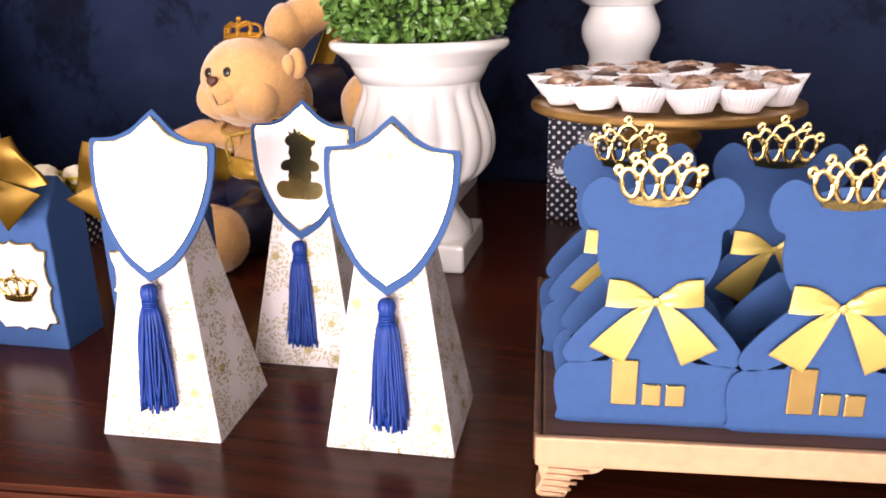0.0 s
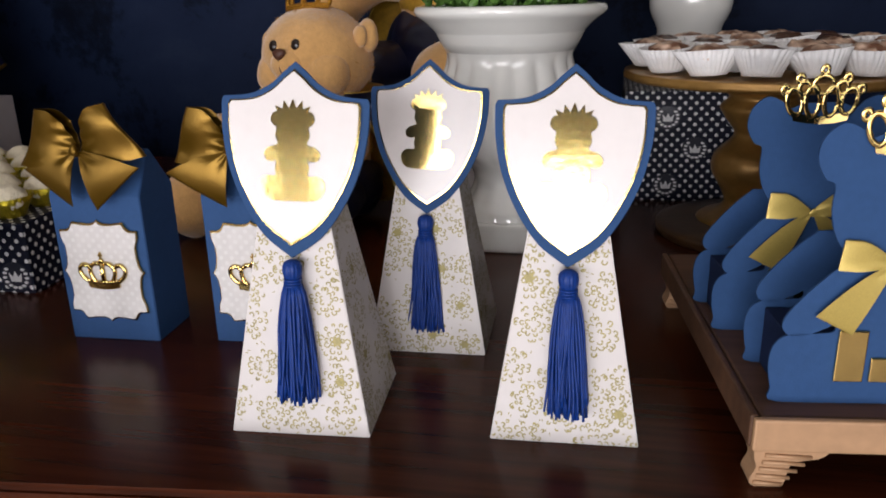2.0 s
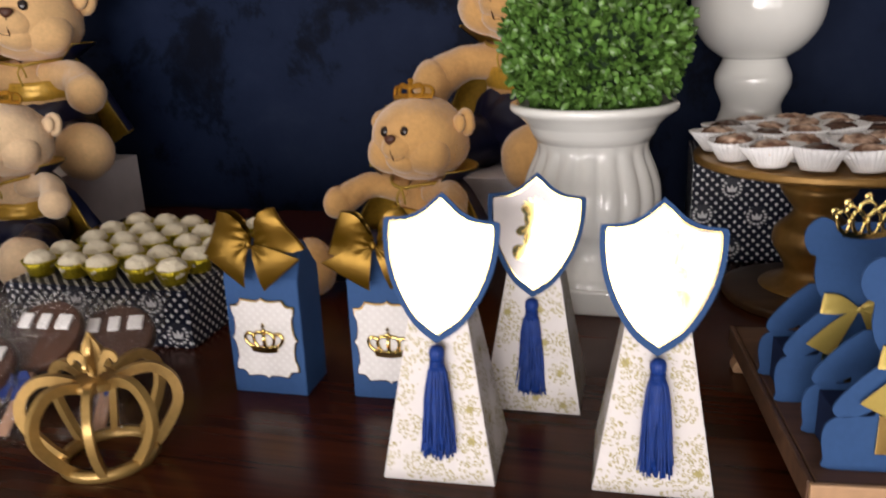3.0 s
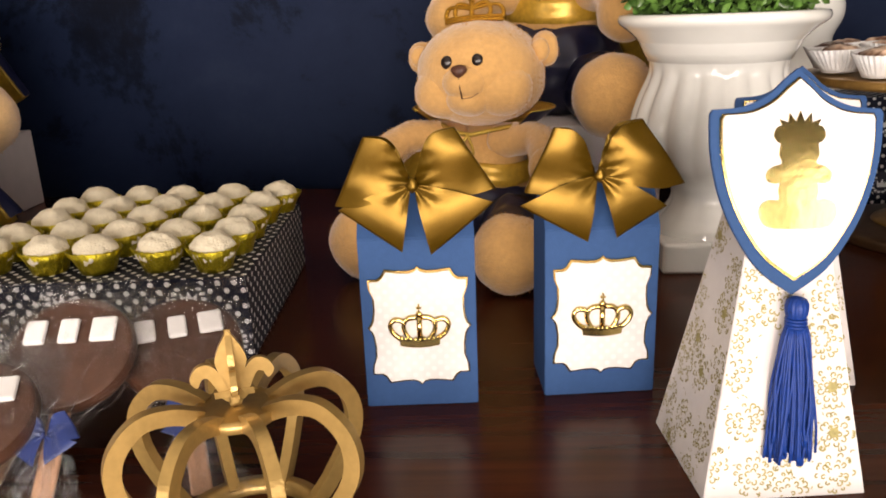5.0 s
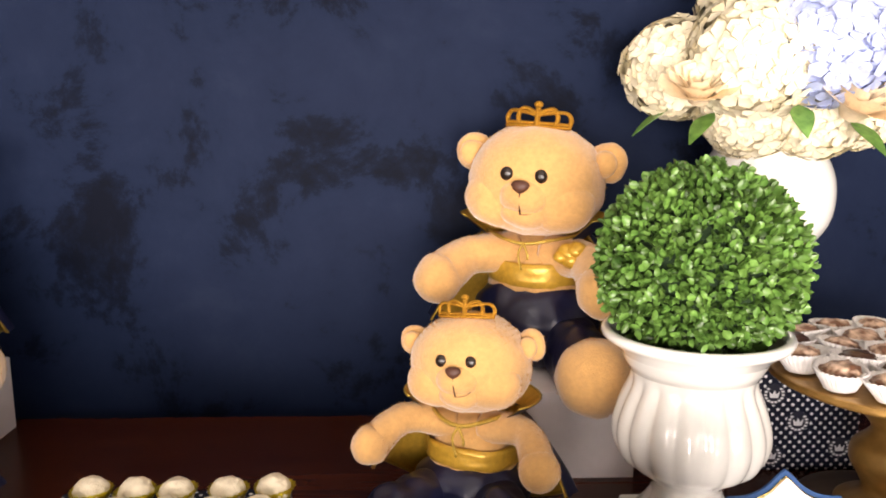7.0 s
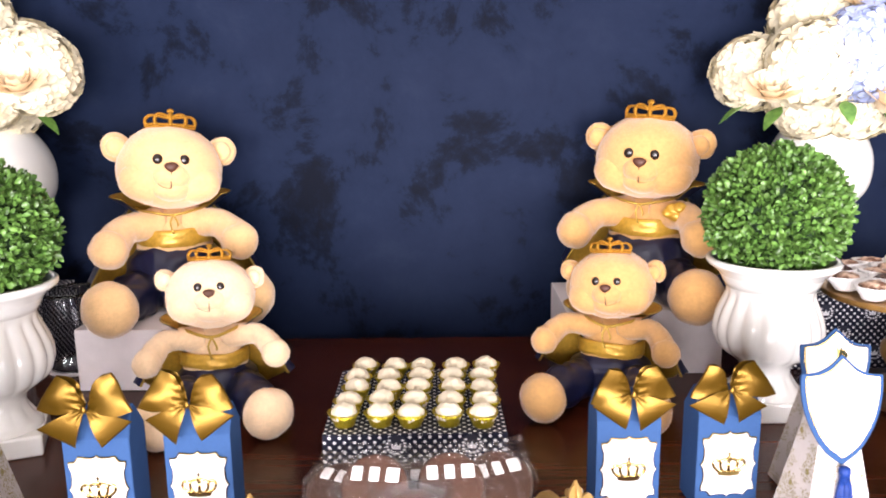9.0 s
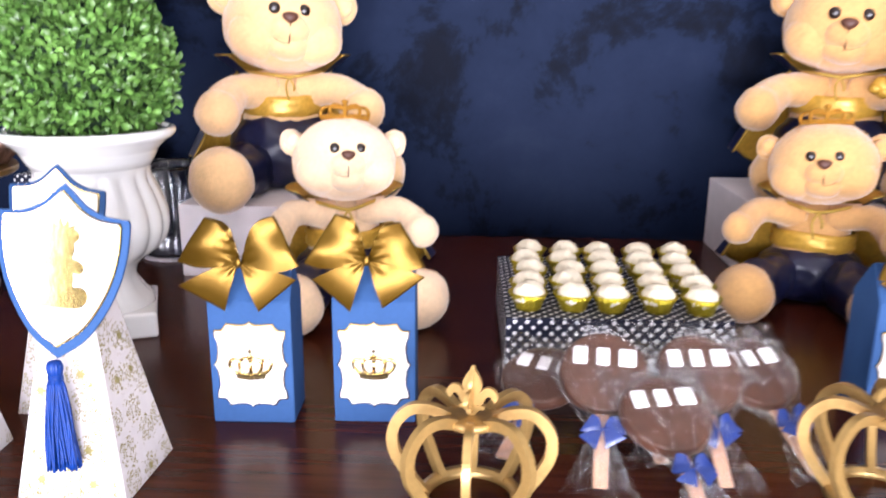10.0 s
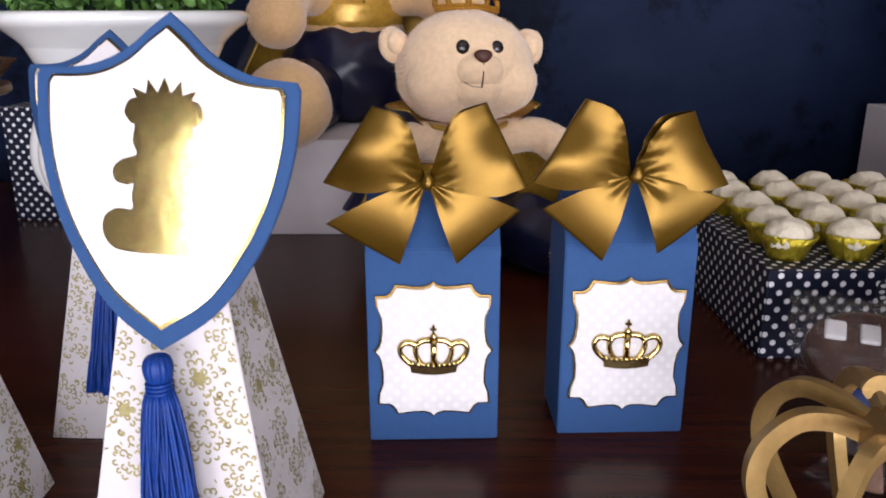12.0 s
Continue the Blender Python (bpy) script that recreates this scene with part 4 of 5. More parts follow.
def bouquet(m, seed):
    rng = random.Random(seed)
    t = thing("bouquet", m, "bouquet of ivory and pale blue hydrangeas with peach roses", "flowers", "bouquets")
    heads = ((-0.075, -0.07, 0.1, 0.068, PETALW), (-0.012, -0.105, 0.118, 0.07, PETALB), (0.135, -0.02, 0.085, 0.066, PETALW), (-0.02, -0.0, 0.17, 0.07, PETALW),
             (0.02, 0.07, 0.1, 0.075, PETALW), (-0.11, 0.03, 0.09, 0.06, PETALW), (0.075, -0.06, 0.045, 0.05, PETALW), (0.015, -0.06, 0.035, 0.052, PETALW), (-0.05, -0.03, 0.04, 0.055, PETALW), (0.02, 0.02, 0.03, 0.055, PETALW))
    for x, y, z, r, mat in heads:
        bm = bmesh.new()
        ball(bm, (x, y, z), (r * 0.88,) * 3, 16, 12)
        for i in range(210):
            zz = 1 - 2 * (i + 0.5) / 210
            a = i * 2.39996
            q = math.sqrt(1 - zz * zz)
            n = (Vector((q * math.cos(a), q * math.sin(a), zz)) + Vector((rng.gauss(0, 0.1), rng.gauss(0, 0.1), rng.gauss(0, 0.1)))).normalized()
            floret(bm, Vector((x, y, z)) + n * r * rng.uniform(0.88, 1.04), n, r * rng.uniform(0.22, 0.29), rng, 0)
        part("hydrangea", bm, mat, t, "pale blue hydrangea" if mat is PETALB else "ivory hydrangea")
    for x, y, z, r in ((-0.145, -0.075, 0.055, 0.04), (0.005, -0.13, 0.04, 0.046), (-0.01, -0.085, 0.18, 0.036), (0.17, -0.08, 0.06, 0.04)):
        bm = bmesh.new()
        out = Vector((x * 0.6, y - 0.06, 0.25)).normalized()
        q = out.to_track_quat("Z", "Y").to_matrix()
        for ring, (count, open_, size) in enumerate(((3, 0.12, 0.6), (4, 0.28, 0.78), (5, 0.48, 0.92), (6, 0.75, 1.0), (7, 1.1, 1.05))):
            for i in range(count):
                a = 2 * math.pi * (i + ring * 0.37) / count
                grid = []
                for j in range(5):
                    v = j / 4
                    row = []
                    for kk in range(5):
                        w = (kk / 4 - 0.5) * 1.5 * math.sin(0.5 + 2.2 * v) * 1.1
                        rad = r * (0.12 + size * (0.25 + 0.75 * v) * math.sin(open_ * (0.4 + 0.6 * v)) * 1.0)
                        hh = r * size * v * math.cos(open_ * v * 0.9) + (0.12 * r if v > 0.9 else 0)
                        row.append(bm.verts.new(Vector((x, y, z)) + q @ Vector((rad * math.cos(a + w), rad * math.sin(a + w), hh - 0.2 * r))))
                    grid.append(row)
                for lo, hi in zip(grid, grid[1:]):
                    for kk in range(4):
                        f = bm.faces.new((lo[kk], lo[kk + 1], hi[kk + 1], hi[kk]))
                        f.smooth = True
        part("rose", bm, PETALP, t, "peach rose")
    for i in range(6):
        a = math.pi * (0.95 + 0.2 * i + rng.uniform(-0.05, 0.05))
        bm = bmesh.new()
        c = Vector((0.12 * math.cos(a), 0.12 * math.sin(a), rng.uniform(0.02, 0.06)))
        d = Vector((math.cos(a), math.sin(a), -0.35)).normalized()
        s = d.cross(Vector((0, 0, 1))).normalized()
        L = rng.uniform(0.04, 0.055)
        cs = [c + d * L * u + Vector((0, 0, -0.02 * u * u)) for u in (0, 0.2, 0.4, 0.6, 0.8, 1)]
        part("leaf", ribbon(cs, [s * L * 0.3 * k for k in (0.1, 0.6, 0.9, 0.8, 0.5, 0.05)], 0.0006), LEAF, t)
    for x, y in ((-0.02, 0), (0.02, 0.01), (0.0, -0.02)):
        part("stem", tube([(x, y, -0.09), (x * 2, y * 2, 0.05)], 0.004), LEAF, t)
    return t


for i, (x, y, z) in enumerate(((0.204, 1.340, 0.8865), (-1.315, 1.315, 0.8865))):
    tall_vase(pose(x, y, z)).scale = (1.2, 1.2, 1.18)
    bouquet(pose(x - 0.012, y - 0.015, z + (0.285, 0.305)[i], 0, 0, (14, -20)[i]), 81 + i).scale = (1.13, 1.13, 1.08)


# ---- printed boxes ----
def crest(bm, w, y, x, z):
    """A crown between two sprigs, printed in white, as a thin raised shape."""
    s = w / 2
    prism([(x - 0.4 * s, z - 0.35 * s), (x + 0.4 * s, z - 0.35 * s), (x + 0.5 * s, z + 0.3 * s), (x + 0.2 * s, z), (x, z + 0.4 * s), (x - 0.2 * s, z), (x - 0.5 * s, z + 0.3 * s)], 0.0004, y, bm=bm)
    for sgn in (-1, 1):
        for i in range(6):
            a = -1.35 + 0.42 * i
            cx, cz = x + sgn * s * 0.85 * math.cos(a), z + s * 0.8 * math.sin(a)
            prism(disc(cx, cz, 0.17 * s, 0.11 * s, 8), 0.0004, y, bm=bm)
    return bm


PRINTWHITE = material("white print", (0.82, 0.82, 0.83), 0.45, vary=0.1)


def printed_box(m, w, d, h, label, crests, side=()):
    t = thing("printed_box", m, label, "box", "dotted boxes")
    part("body", box(bmesh.new(), -w / 2, w / 2, 0, d, 0, h, 0.0015), DOTS, t)
    for x, z in crests:
        bm = bmesh.new()
        prism(disc(x, z, 0.0155, 0.0145, 20), 0.0003, -0.0003, bm=bm)
        part("crest_ground", bm, DOTGROUND, t)
        tagged(part("crest", crest(bmesh.new(), 0.027, -0.0007, x, z), PRINTWHITE, t, "white printed crown and sprigs"), kind="stuff")
    return t


DOTGROUND = material("navy paper", (0.008, 0.01, 0.026), 0.35, vary=0.1)
printed_box(pose(-0.530, 0.7975, T, 0, 0, 1.5), 0.236, 0.235, 0.068, "low box in navy paper with white dots, under sweets",
            [(-0.024, 0.0525), (0.073, 0.0525), (-0.068, 0.019), (0.024, 0.018), (0.101, 0.0165)])
printed_box(pose(0.2065, 1.203, T), 0.168, 0.2, 0.136, "upright box in navy paper with white dots, under a vase",
            [(-0.032, 0.104), (-0.068, 0.066), (0.002, 0.066), (-0.03, 0.02), (0.05, 0.104), (0.06, 0.03)])
printed_box(pose(-1.315, 1.185, T), 0.168, 0.185, 0.136, "upright box in navy paper with white dots, under a vase", [(-0.03, 0.1), (0.05, 0.07), (-0.02, 0.02), (0.06, 0.02)])


# ---- sweets ----
def sweet_mesh(seed):
    rng = random.Random(seed)
    cup = lathe([(0.0135, 0.0), (0.0145, 0.004), (0.017, 0.011), (0.0205, 0.0185), (0.02, 0.0187), (0.0165, 0.011), (0.013, 0.002)], 60, lambda z, a: 1 + (0.055 * z / 0.018) * math.sin(20 * a) + 0.07 * math.sin(3 * a + seed) * z / 0.018)
    body = bmesh.new()
    bmesh.ops.create_icosphere(body, subdivisions=5, radius=1)
    for v in body.verts:
        k = 1 + 0.10 * noise.noise(v.co * 2.2 + Vector((seed * 9, 0, 0))) + 0.018 * noise.noise(v.co * 9) + 0.02 * noise.noise(v.co * 28)
        v.co = Vector((v.co.x * 0.0172 * k, v.co.y * 0.0172 * k, 0.0155 + v.co.z * 0.0140 * k))
    for f in body.faces:
        f.smooth = True
    return cup, body


def sweet(m, seed):
    t = thing("coconut_sweet", m, "round white coconut sweet in a gold foil cup", "sweet", "coconut sweets")
    cup, body = sweet_mesh(seed)
    part("foil_cup", cup, FOIL, t, "fluted gold foil cup")
    part("sweet", body, COCONUT, t)
    return t


rng = random.Random(5)
sweets = [sweet(pose(-0.63, 0.835, T + 0.0682), 1), sweet(pose(-0.63, 0.835 + 0.042, T + 0.0682), 2), sweet(pose(-0.63, 0.835 + 0.084, T + 0.0682), 3)]
for r in range(5):
    for c in range(5):
        m = pose(-0.624 + 0.0455 * c + rng.uniform(-0.003, 0.003) + 0.002 * r, 0.826 + 0.044 * r + rng.uniform(-0.003, 0.003), T + 0.0682, 0, 0, rng.uniform(0, 360))
        if r < 3 and c == 0:
            sweets[r].matrix_world = m
        else:
            copy_thing(sweets[(r + 2 * c) % 3], m)


def cake_stand(m):
    t = thing("cake_stand", m, "round gold painted wooden cake stand", "cake stand")
    part("plate", lathe(curve([(0.128, 0.1645), (0.138, 0.1655), (0.1425, 0.168), (0.142, 0.1725), (0.138, 0.175), (0.1, 0.175)], 3), 72), TRAYGOLD, t)
    prof = [(0.058, 0.0148), (0.055, 0.018), (0.04, 0.024), (0.03, 0.034), (0.036, 0.05), (0.046, 0.068), (0.044, 0.086), (0.03, 0.1), (0.026, 0.11), (0.036, 0.124), (0.042, 0.136), (0.034, 0.146), (0.044, 0.156), (0.06, 0.1643)]
    part("foot_plate", lathe(curve([(0.098, 0.0), (0.1, 0.005), (0.097, 0.011), (0.06, 0.0145)], 3), 64), FOOTWOOD, t, "dark round foot")
    part("pedestal", lathe(curve(prof, 3), 48), TRAYGOLD, t)


for x, y in ((0.2594, 1.081), (-1.44, 1.0)):
    cake_stand(pose(x, y, T))


SWIRL = material("chocolate with cream swirls", (0.62, 0.44, 0.32), 0.4, second=(0.17, 0.075, 0.04), scale=34, bump=0.4, bump_scale=150, hard=0.3, fine=2.2)


def chocolate(m, seed, cup):
    t = thing("chocolate_sweet", m, "milk chocolate sweet in a %s fluted paper cup" % ("white" if cup is PAPERCUP else "brown"), "sweet", "chocolate sweets")
    part("paper_cup", lathe([(0.0165, 0.0), (0.0185, 0.004), (0.0235, 0.013), (0.0285, 0.0232), (0.0281, 0.0234), (0.023, 0.013), (0.016, 0.002)], 132, lambda z, a: 1 + 0.05 * z / 0.02 * math.sin(33 * a) + 0.12 * z / 0.02 * math.sin(2 * a + seed) + 0.05 * z / 0.02 * math.sin(3 * a + 2 * seed)), cup, t)
    bm = bmesh.new()
    bmesh.ops.create_icosphere(bm, subdivisions=4, radius=1)
    for v in bm.verts:
        k = 1 + 0.2 * noise.noise(v.co * 3.1 + Vector((seed * 5, 0, 0))) + 0.08 * noise.noise(v.co * 9)
        v.co = Vector((v.co.x * 0.0205 * k, v.co.y * 0.0195 * k, 0.0172 + v.co.z * 0.0105 * k))
    part("chocolate", bm, (SWIRL, SWIRL, CHOC, SWIRL)[seed % 4], t, smooth=True)
    return t


BROWNCUP = material("brown fluted paper", (0.09, 0.04, 0.02), 0.7, vary=0.15, scale=80)
for cx, cy, seed in ((0.2594, 1.081, 8), (-1.44, 1.0, 9)):
    rng = random.Random(seed)
    first = [chocolate(pose(0, 0, 0), k, PAPERCUP if seed == 8 else BROWNCUP) for k in range(4)]
    used = 0
    for ring, (count, rad) in enumerate(((14, 0.115), (8, 0.064), (2, 0.024))):
        for i in range(count):
            a = 2 * math.pi * (i + rng.uniform(-0.12, 0.12)) / count + ring * 0.3
            m = pose(cx + rad * math.cos(a), cy + rad * math.sin(a), T + 0.1757 + (0.0025, 0.003, 0.006)[ring], rng.uniform(-6, 6), rng.uniform(-6, 6), rng.uniform(0, 360))
            if used < 4:
                first[used].matrix_world = m
            else:
                copy_thing(first[used % 4], m)
            used += 1


# ---- riser with the bear-shaped boxes ----
def riser(m):
    t = thing("riser", m, "low wooden display board with rose gold edge and carved feet", "display stand")
    w, d = 0.46, 0.27
    part("board", box(bmesh.new(), 0.004, w, 0.004, d, 0.024, 0.0415, 0.002), RISER, t, "brown wooden top")
    part("front_edge", box(bmesh.new(), 0.0, w, -0.001, 0.0035, 0.023, 0.0422, 0.0012), COPPER, t, "rose gold front edge")
    part("side_edge", box(bmesh.new(), -0.001, 0.0035, 0.004, d, 0.023, 0.0422, 0.0012), RISER, t)
    for x, y, turn in ((0.002, 0.002, 0), (w - 0.04, 0.002, 0), (0.002, d - 0.02, 0), (w - 0.04, d - 0.02, 0)):
        # a scrolled bracket foot
        out = curve([(0, 0.0228), (0.036, 0.0228), (0.034, 0.018), (0.024, 0.016), (0.019, 0.012), (0.018, 0.005), (0.015, 0.0), (0.002, 0.0), (-0.001, 0.004), (0.002, 0.012), (0, 0.018)], 3)
        bm = prism(out[:-1], 0.016, 0.0)
        for i in range(5):
            tube([(0.001 + i * 0.0012, -0.0006, 0.003 + 0.0042 * i), (0.016 + 0.0035 * i, -0.0006, 0.002 + 0.0042 * i)], 0.0012, 5, bm)
        f = part("foot", bm, COPPER, t, "carved scrolled foot")
        f.location = (x, y, 0)


riser(pose(0.183, 0.600, T, 0, 0, 6.5))


def fancy_crown(parent, where, w):
    """A laser-cut card crown with loops and beads."""
    c = new("paper_crown")
    c.parent, c.location = parent, where
    tagged(c, "gold mirror card crown")
    bm = bmesh.new()
    s = w / 2
    base = [(-0.72, 0.0), (-0.35, -0.06), (0, -0.08), (0.35, -0.06), (0.72, 0.0), (0.76, 0.2), (0.4, 0.13), (0, 0.1), (-0.4, 0.13), (-0.76, 0.2)]
    prism([(x * s, z * s) for x, z in base], 0.0008, 0, bm=bm)

    def loop(cx, cz, rx, rz, tilt, r=0.065):
        pts = []
        for i in range(19):
            a = 2 * math.pi * i / 18
            px, pz = rx * math.cos(a), rz * math.sin(a)
            pts.append(((cx + px * math.cos(tilt) - pz * math.sin(tilt)) * s, 0.0004, (cz + px * math.sin(tilt) + pz * math.cos(tilt)) * s))
        tube(pts, r * s, 5, bm)

    for cx, cz, rx, rz, tilt in ((-0.72, 0.42, 0.2, 0.3, 0.35), (-0.25, 0.42, 0.19, 0.33, 0.1), (0.25, 0.42, 0.19, 0.33, -0.1), (0.72, 0.42, 0.2, 0.3, -0.35), (0, 0.78, 0.26, 0.2, 0), (-0.5, 0.72, 0.14, 0.14, 0), (0.5, 0.72, 0.14, 0.14, 0)):
        loop(cx, cz, rx, rz, tilt)
    for cx, cz in ((0, 1.1), (-0.62, 0.92), (0.62, 0.92), (-1.0, 0.68), (1.0, 0.68)):
        loop(cx, cz, 0.085, 0.085, 0, 0.06)
    part("cutout", bm, GOLD, c)
    return c


def bear_box(m, label):
    """A box whose front and back are bear-shaped cards."""
    t = thing("bear_box", m, label, "favor box", "bear-shaped boxes")
    half = curve([(0, 0.137), (-0.012, 0.1365), (-0.021, 0.134), (-0.0265, 0.138), (-0.036, 0.1405), (-0.045, 0.134), (-0.047, 0.124), (-0.042, 0.115), (-0.0365, 0.112), (-0.0365, 0.1),
                  (-0.033, 0.088), (-0.026, 0.079), (-0.022, 0.0765), (-0.032, 0.069), (-0.045, 0.057), (-0.054, 0.046), (-0.0545, 0.0395), (-0.049, 0.036), (-0.04, 0.037), (-0.03, 0.041),
                  (-0.0265, 0.043), (-0.0265, 0.0385), (-0.038, 0.0375), (-0.05, 0.037), (-0.058, 0.032), (-0.0605, 0.022), (-0.058, 0.008), (-0.054, 0.0), (0, 0.0)], 4)
    half = [(x * 0.92, z * 1.08) for x, z in half]
    out = mirror_outline(half)
    part("front_card", prism(out, 0.0014, -0.0014), BLUE, t, "royal blue bear-shaped card")
    low = [(x, z) for x, z in half if z < 0.083 and x < 0]
    part("back_card", prism(mirror_outline([(0, 0.083)] + low + [(0, 0)]), 0.0014, 0.0462), BLUE, t, "royal blue card with arms and feet")
    part("box", box(bmesh.new(), -0.045, 0.045, 0.0003, 0.0458, 0.0, 0.036, 0.0008), NAVY, t, "dark blue box")
    b = bow(t, (0, -0.002, 0.0805), 0.034, PALEGOLD, 7, -0.08, True)
    b.scale = (0.036, 0.013, 0.030)
    fancy_crown(t, (-0.002, -0.0032, 0.1375), 0.050).scale = (0.88, 0.4, 1.08)
    # the lettering on the belly stays as plain bars
    bm = bmesh.new()
    for x0, x1, z0, z1 in ((-0.022, -0.007, 0.0135, 0.043), (-0.004, 0.007, 0.0135, 0.0275), (0.0095, 0.0205, 0.0135, 0.0275)):
        box(bm, x0, x1, -0.0034, -0.0016, z0, z1, 0.0006)
    part("lettering", bm, GOLD, t, "gold mirror bars")
    return t


rr = pose(0.177, 0.600, T + 0.0418, 0, 0, 6.5)
LB = "royal blue bear-shaped box with pale gold bow and gold crown"
one = bear_box(rr @ pose(0.072, 0.021, 0), LB)
for x, y, turn in ((0.171, 0.018, 0), (0.270, 0.016, 0), (0.064, 0.117, 2), (0.162, 0.119, -2), (0.262, 0.119, 1)):
    copy_thing(one, rr @ pose(x, y, 0, 0, 0, turn))



# ---- gold crowns and lollipops ----
def crown_ornament(m):
    t = thing("crown_ornament", m, "gold painted wooden crown with fleur-de-lis top", "crown", "wooden crowns")

    def hoop(rad, z, h, th):
        bm = bmesh.new()
        return lathe([(rad - th, z), (rad, z), (rad, z + h), (rad - th, z + h), (rad - th, z)], 64, bm=bm, close=False)

    part("ring", hoop(0.040, 0.0, 0.008, 0.007), MDF, t)
    part("top_disc", lathe([(0.019, 0.068), (0.021, 0.069), (0.021, 0.0735), (0.019, 0.0745)], 32), MDF, t)
    for i in range(8):
        a = 2 * math.pi * i / 8 + 0.2
        prof = curve([(0.034, 0.004), (0.046, 0.018), (0.0595, 0.042), (0.059, 0.062), (0.047, 0.076), (0.032, 0.0775), (0.017, 0.072)], 9)
        d, s = Vector((math.cos(a), math.sin(a), 0)), Vector((-math.sin(a), math.cos(a), 0))
        cs = [d * r + Vector((0, 0, z)) for r, z in prof]
        n = len(cs)
        bm = bmesh.new()
        rows = []
        for j, c in enumerate(cs):
            g = (cs[min(j + 1, n - 1)] - cs[max(j - 1, 0)]).normalized()
            o = s.cross(g)
            rows.append([bm.verts.new(c + s * p * 0.003 + o * q * 0.0042) for p, q in ((-1, -1), (1, -1), (1, 1), (-1, 1))])
        for lo, hi in zip(rows, rows[1:]):
            for j in range(4):
                bm.faces.new((lo[j], lo[(j + 1) % 4], hi[(j + 1) % 4], hi[j]))
        bm.faces.new(rows[0][::-1]), bm.faces.new(rows[-1])
        bmesh.ops.recalc_face_normals(bm, faces=bm.faces)
        part("arch", bm, MDF, t)
    bm = bmesh.new()
    for turn in (0, 90):
        f = bmesh.new()
        prism(curve([(0, 0.114), (-0.005, 0.106), (-0.0075, 0.098), (-0.005, 0.09), (-0.003, 0.084), (-0.003, 0.075), (0.003, 0.075), (0.003, 0.084), (0.005, 0.09), (0.0075, 0.098), (0.005, 0.106), (0, 0.114)], 3)[:-1], 0.003, -0.0015, bm=f)
        for sgn in (-1, 1):
            prism([(sgn * x, z) for x, z in curve([(0.002, 0.081), (0.0045, 0.09), (0.010, 0.0975), (0.0165, 0.097), (0.02, 0.091), (0.017, 0.0865), (0.0145, 0.0905), (0.0115, 0.0905), (0.0085, 0.085), (0.006, 0.079), (0.002, 0.076)], 3)], 0.003, -0.0015, bm=f)
        prism([(-0.0095, 0.0795), (0.0095, 0.0795), (0.0095, 0.083), (-0.0095, 0.083)], 0.0036, -0.0018, bm=f)
        bmesh.ops.rotate(f, verts=f.verts, cent=(0, 0, 0), matrix=Matrix.Rotation(radians(turn), 3, "Z"))
        part("fleur_de_lis", f, MDF, t, "gold fleur-de-lis")
    return t


crown_ornament(pose(-0.359, 0.590, T, 0, 0, 19))
crown_ornament(pose(-0.679, 0.567, T, 0, 0, -14))
CLEAR = bpy.data.materials.new("clear cellophane")
CLEAR.use_nodes = True
cn, cl = CLEAR.node_tree.nodes, CLEAR.node_tree.links.new
cn.remove(cn["Principled BSDF"])
through_film, shine, gloss, film = cn.new("ShaderNodeBsdfTransparent"), cn.new("ShaderNodeBsdfGlossy"), cn.new("ShaderNodeLayerWeight"), cn.new("ShaderNodeMixShader")
least = cn.new("ShaderNodeMath")
least.inputs[1].default_value = 0.02
through_film.inputs["Color"].default_value, shine.inputs["Roughness"].default_value, gloss.inputs["Blend"].default_value = (0.985, 0.985, 0.99, 1), 0.06, 0.13
crease, ridge = cn.new("ShaderNodeTexNoise"), cn.new("ShaderNodeBump")
crease.inputs["Scale"].default_value, crease.inputs["Detail"].default_value, crease.inputs["Distortion"].default_value = 70, 2, 1.5
ridge.inputs["Strength"].default_value, ridge.inputs["Distance"].default_value = 1.0, 0.006
cl(crease.outputs["Fac"], ridge.inputs["Height"]), cl(ridge.outputs["Normal"], shine.inputs["Normal"])
cl(gloss.outputs["Facing"], least.inputs[0]), cl(least.outputs[0], film.inputs[0]), cl(through_film.outputs[0], film.inputs[1]), cl(shine.outputs[0], film.inputs[2]), cl(film.outputs[0], cn["Material Output"].inputs[0])
STICK = material("pale wooden stick", (0.55, 0.32, 0.2), 0.6, vary=0.12, scale=80)
RIBBON = material("navy satin ribbon", (0.01, 0.025, 0.12), 0.3, vary=0.2, scale=60)


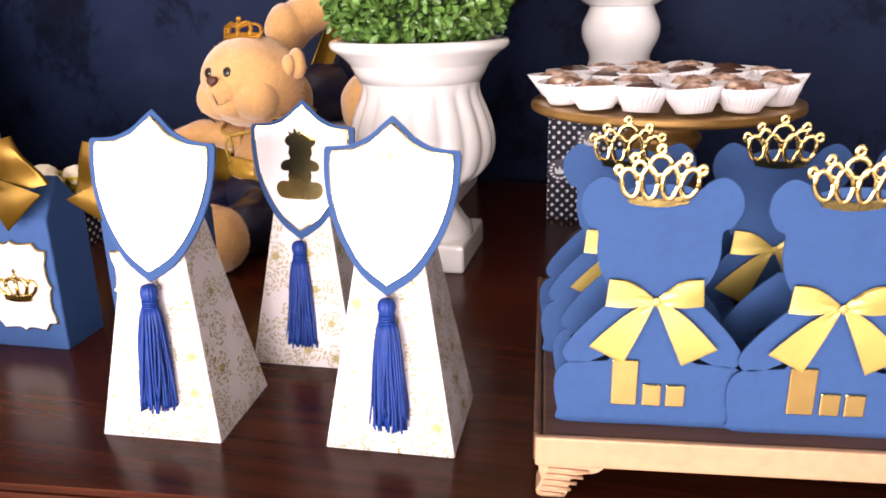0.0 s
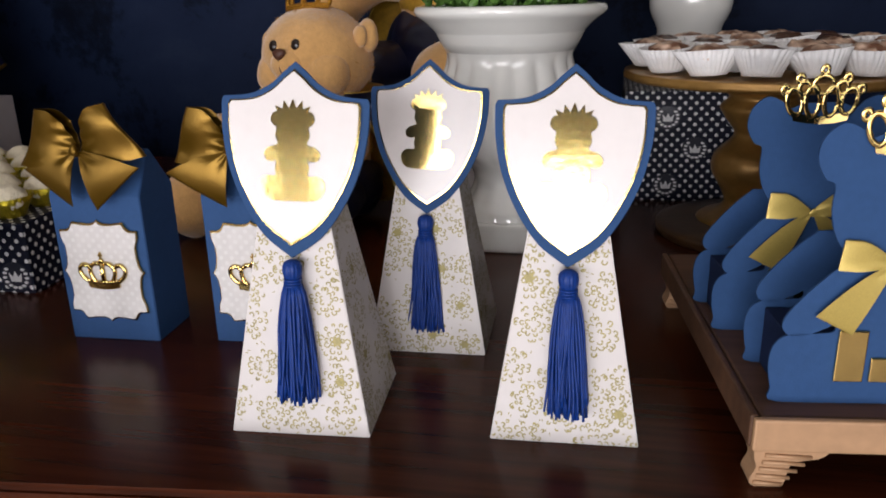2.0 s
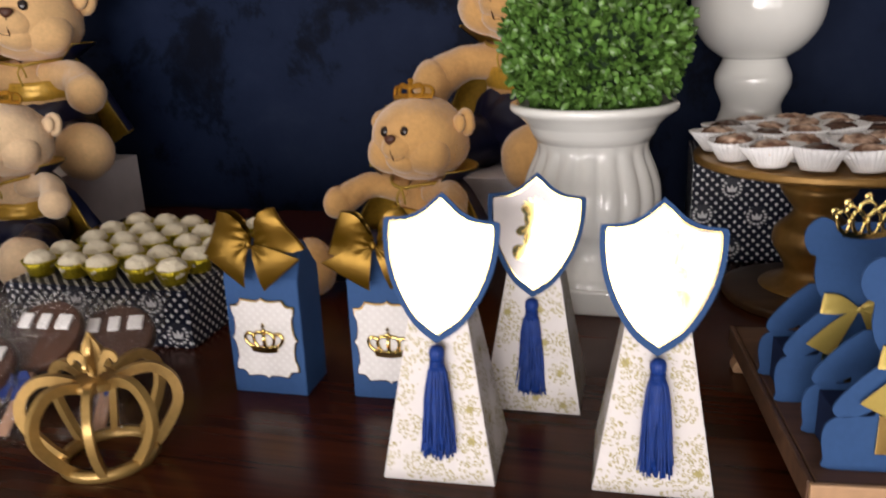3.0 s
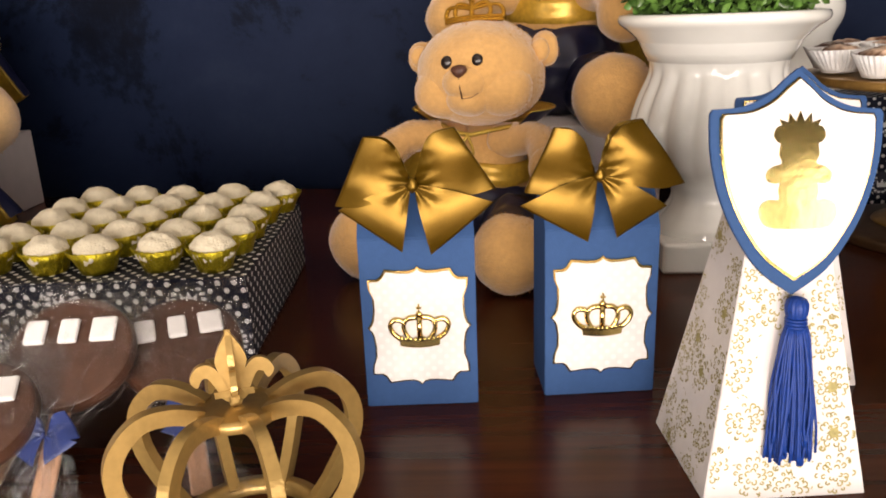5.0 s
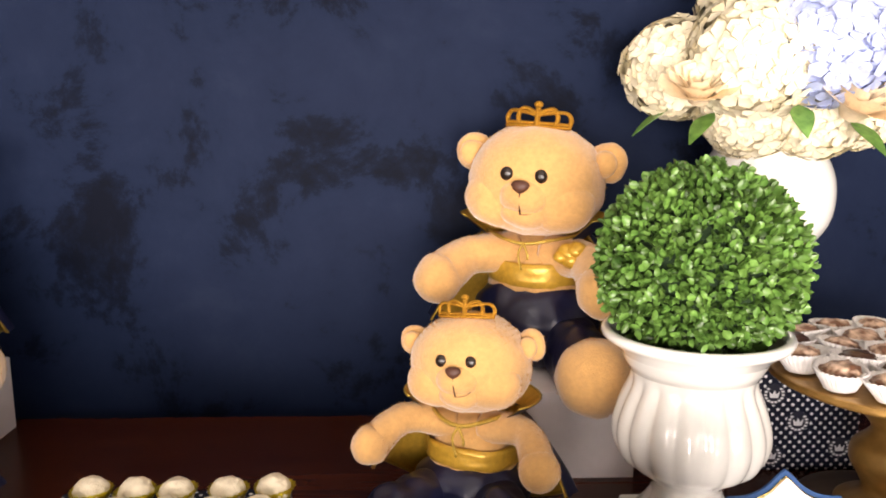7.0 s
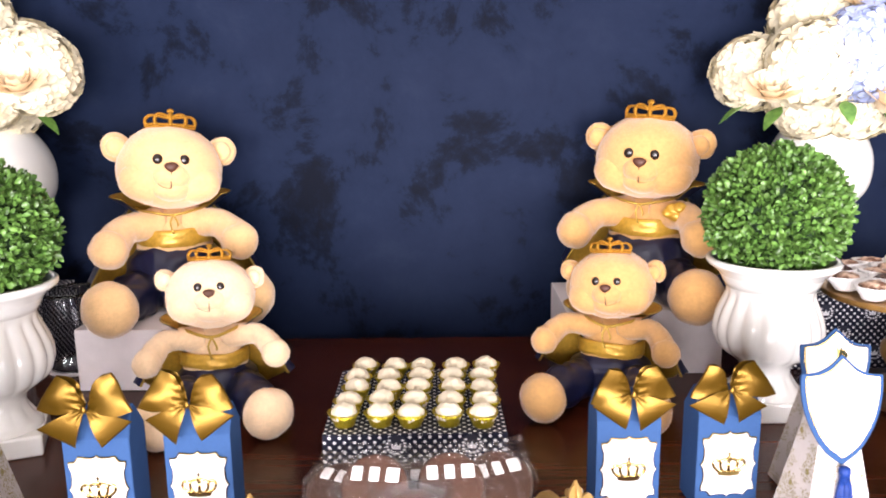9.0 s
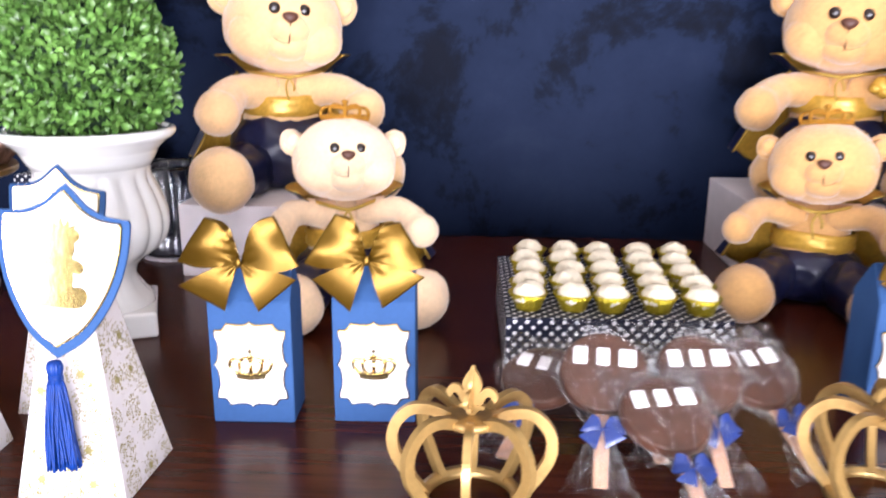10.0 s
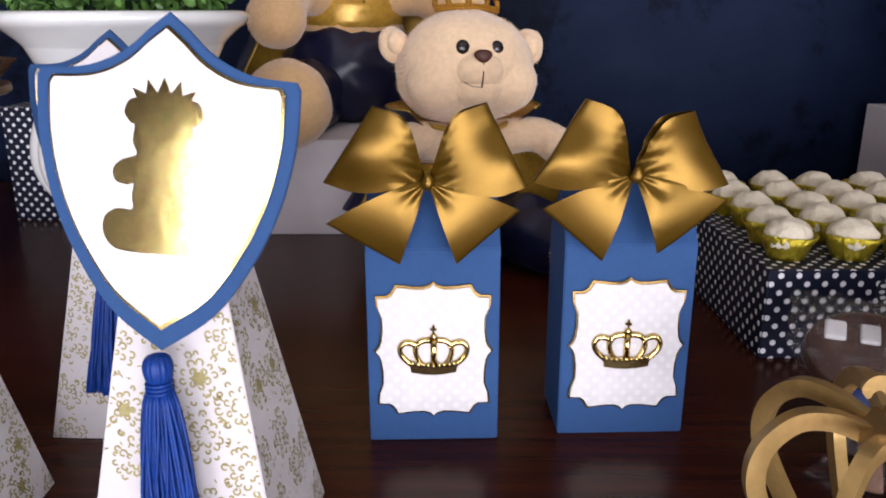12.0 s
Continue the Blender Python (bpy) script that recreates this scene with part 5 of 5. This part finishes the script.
def lollipop(m, seed):
    """A round chocolate on a flat stick, wrapped in cellophane and tied with ribbon; it lies along y, the stick to the front."""
    rng = random.Random(seed)
    t = thing("lollipop", m, "round chocolate lollipop in clear wrap with navy ribbon", "lollipop", "chocolate lollipops")
    part("chocolate", lathe(curve([(0.0345, 0.0), (0.0380, 0.004), (0.0370, 0.0105), (0.033, 0.0125), (0.0, 0.0127)], 3), 48), CHOC, t)
    for x, w in ((-0.0205, 0.0125), (-0.001, 0.0115), (0.0195, 0.015)):
        part("icing_bar", box(bmesh.new(), x - w / 2, x + w / 2, 0.004, 0.0205, 0.0128, 0.0165, 0.0016), ICING, t, "white icing bar")
    part("stick", box(bmesh.new(), -0.006, 0.006, -0.100, -0.02, 0.003, 0.0065, 0.0015), STICK, t, "flat wooden stick")
    # crinkled film: two skins that pinch at the tie
    bm = bmesh.new()
    nx, ny = 60, 84
    for sgn in (1, -1):
        grid = []
        for j in range(ny + 1):
            v = j / ny
            y = 0.052 - 0.160 * v
            off = y + 0.055
            pinch = 0.16 + 0.84 * min(1.0, abs(off) / 0.05) ** 0.8 if off > 0 else 0.16 + 0.6 * min(1.0, -off / 0.06)
            row = []
            for i in range(nx + 1):
                u = 2 * i / nx - 1
                x = u * 0.047 * pinch
                dome = max(0, 1 - (x * x + y * y) / 0.0022)
                away = math.hypot(x, off)
                pleat = math.sin(u * 11 + 2.5 * noise.noise(Vector((u * 3, seed, sgn)))) * 0.0058 * math.exp(-away / 0.036)   # pleats that run out from the tie
                fold = 0.0028 * (1 - abs(2 * noise.noise(Vector((x * 55, y * 40, sgn * 3 + seed))))) * min(1, max(abs(u), abs(y) / 0.05) ** 3 + 0.15)
                crumple = 0.0034 * abs(noise.noise(Vector((x * 75, y * 60, seed + 7 * sgn)))) * (0.35 + 0.65 * min(1, (x * x + y * y) / 0.0012))
                zz = 0.007 + sgn * (0.0112 * min(1, dome * 1.5) * (1 - abs(u) ** 4) + 0.0016) + pleat + fold + crumple
                row.append(bm.verts.new((x * (1 + 0.03 * math.sin(y * 300 + seed)), y, max(0.0006, zz) + (0.004 if y < -0.05 else 0) * (1 + sgn) / 2)))
            grid.append(row)
        for lo, hi in zip(grid, grid[1:]):
            for i in range(nx):
                bm.faces.new((lo[i], lo[i + 1], hi[i + 1], hi[i])).smooth = True
    part("film", bm, CLEAR, t, "crinkled clear wrap")
    b = bow(t, (0, -0.055, 0.014), 0.019, RIBBON, seed)
    b.rotation_euler = (radians(-75), 0, 0)
    return t


for i, (x, y, z, rx, rz) in enumerate(((-0.567, 0.664, T + 0.064, 39, -7), (-0.484, 0.676, T + 0.060, 37, 6), (-0.522, 0.625, T + 0.0445, 27, 12), (-0.428, 0.702, T + 0.050, 31, 22),
                                       (-0.615, 0.712, T + 0.034, 20, -24), (-0.525, 0.722, T + 0.030, 17, 3))):
    lollipop(pose(x, y, z, rx, 0, rz), 91 + i)


# ---- a clear jar behind the urn ----
GLASS = bpy.data.materials.new("clear glass")
GLASS.use_nodes = True
gb = GLASS.node_tree.nodes["Principled BSDF"]
gb.inputs["Base Color"].default_value = (0.86, 0.88, 0.92, 1)
gb.inputs["Transmission Weight"].default_value, gb.inputs["Roughness"].default_value, gb.inputs["IOR"].default_value = 1.0, 0.04, 1.45


def glass_jar(m):
    t = thing("glass_jar", m, "small clear glass jar with a thick frosted foot", "jar")
    wall = curve([(0.048, 0.006), (0.05, 0.02), (0.046, 0.04), (0.049, 0.07), (0.0515, 0.11), (0.05, 0.15)], 3)
    part("bowl", lathe(wall + [(r - 0.002, z) for r, z in reversed(wall)] + [(0.044, 0.01)], 48), GLASS, t)
    part("foot", lathe([(0.05, 0.0), (0.053, 0.001), (0.053, 0.004), (0.049, 0.0057)], 48), FROST, t, "frosted grey glass foot")


FROST = material("frosted grey glass", (0.33, 0.3, 0.31), 0.35, vary=0.1, scale=30)
glass_jar(pose(-1.173, 1.238, T))
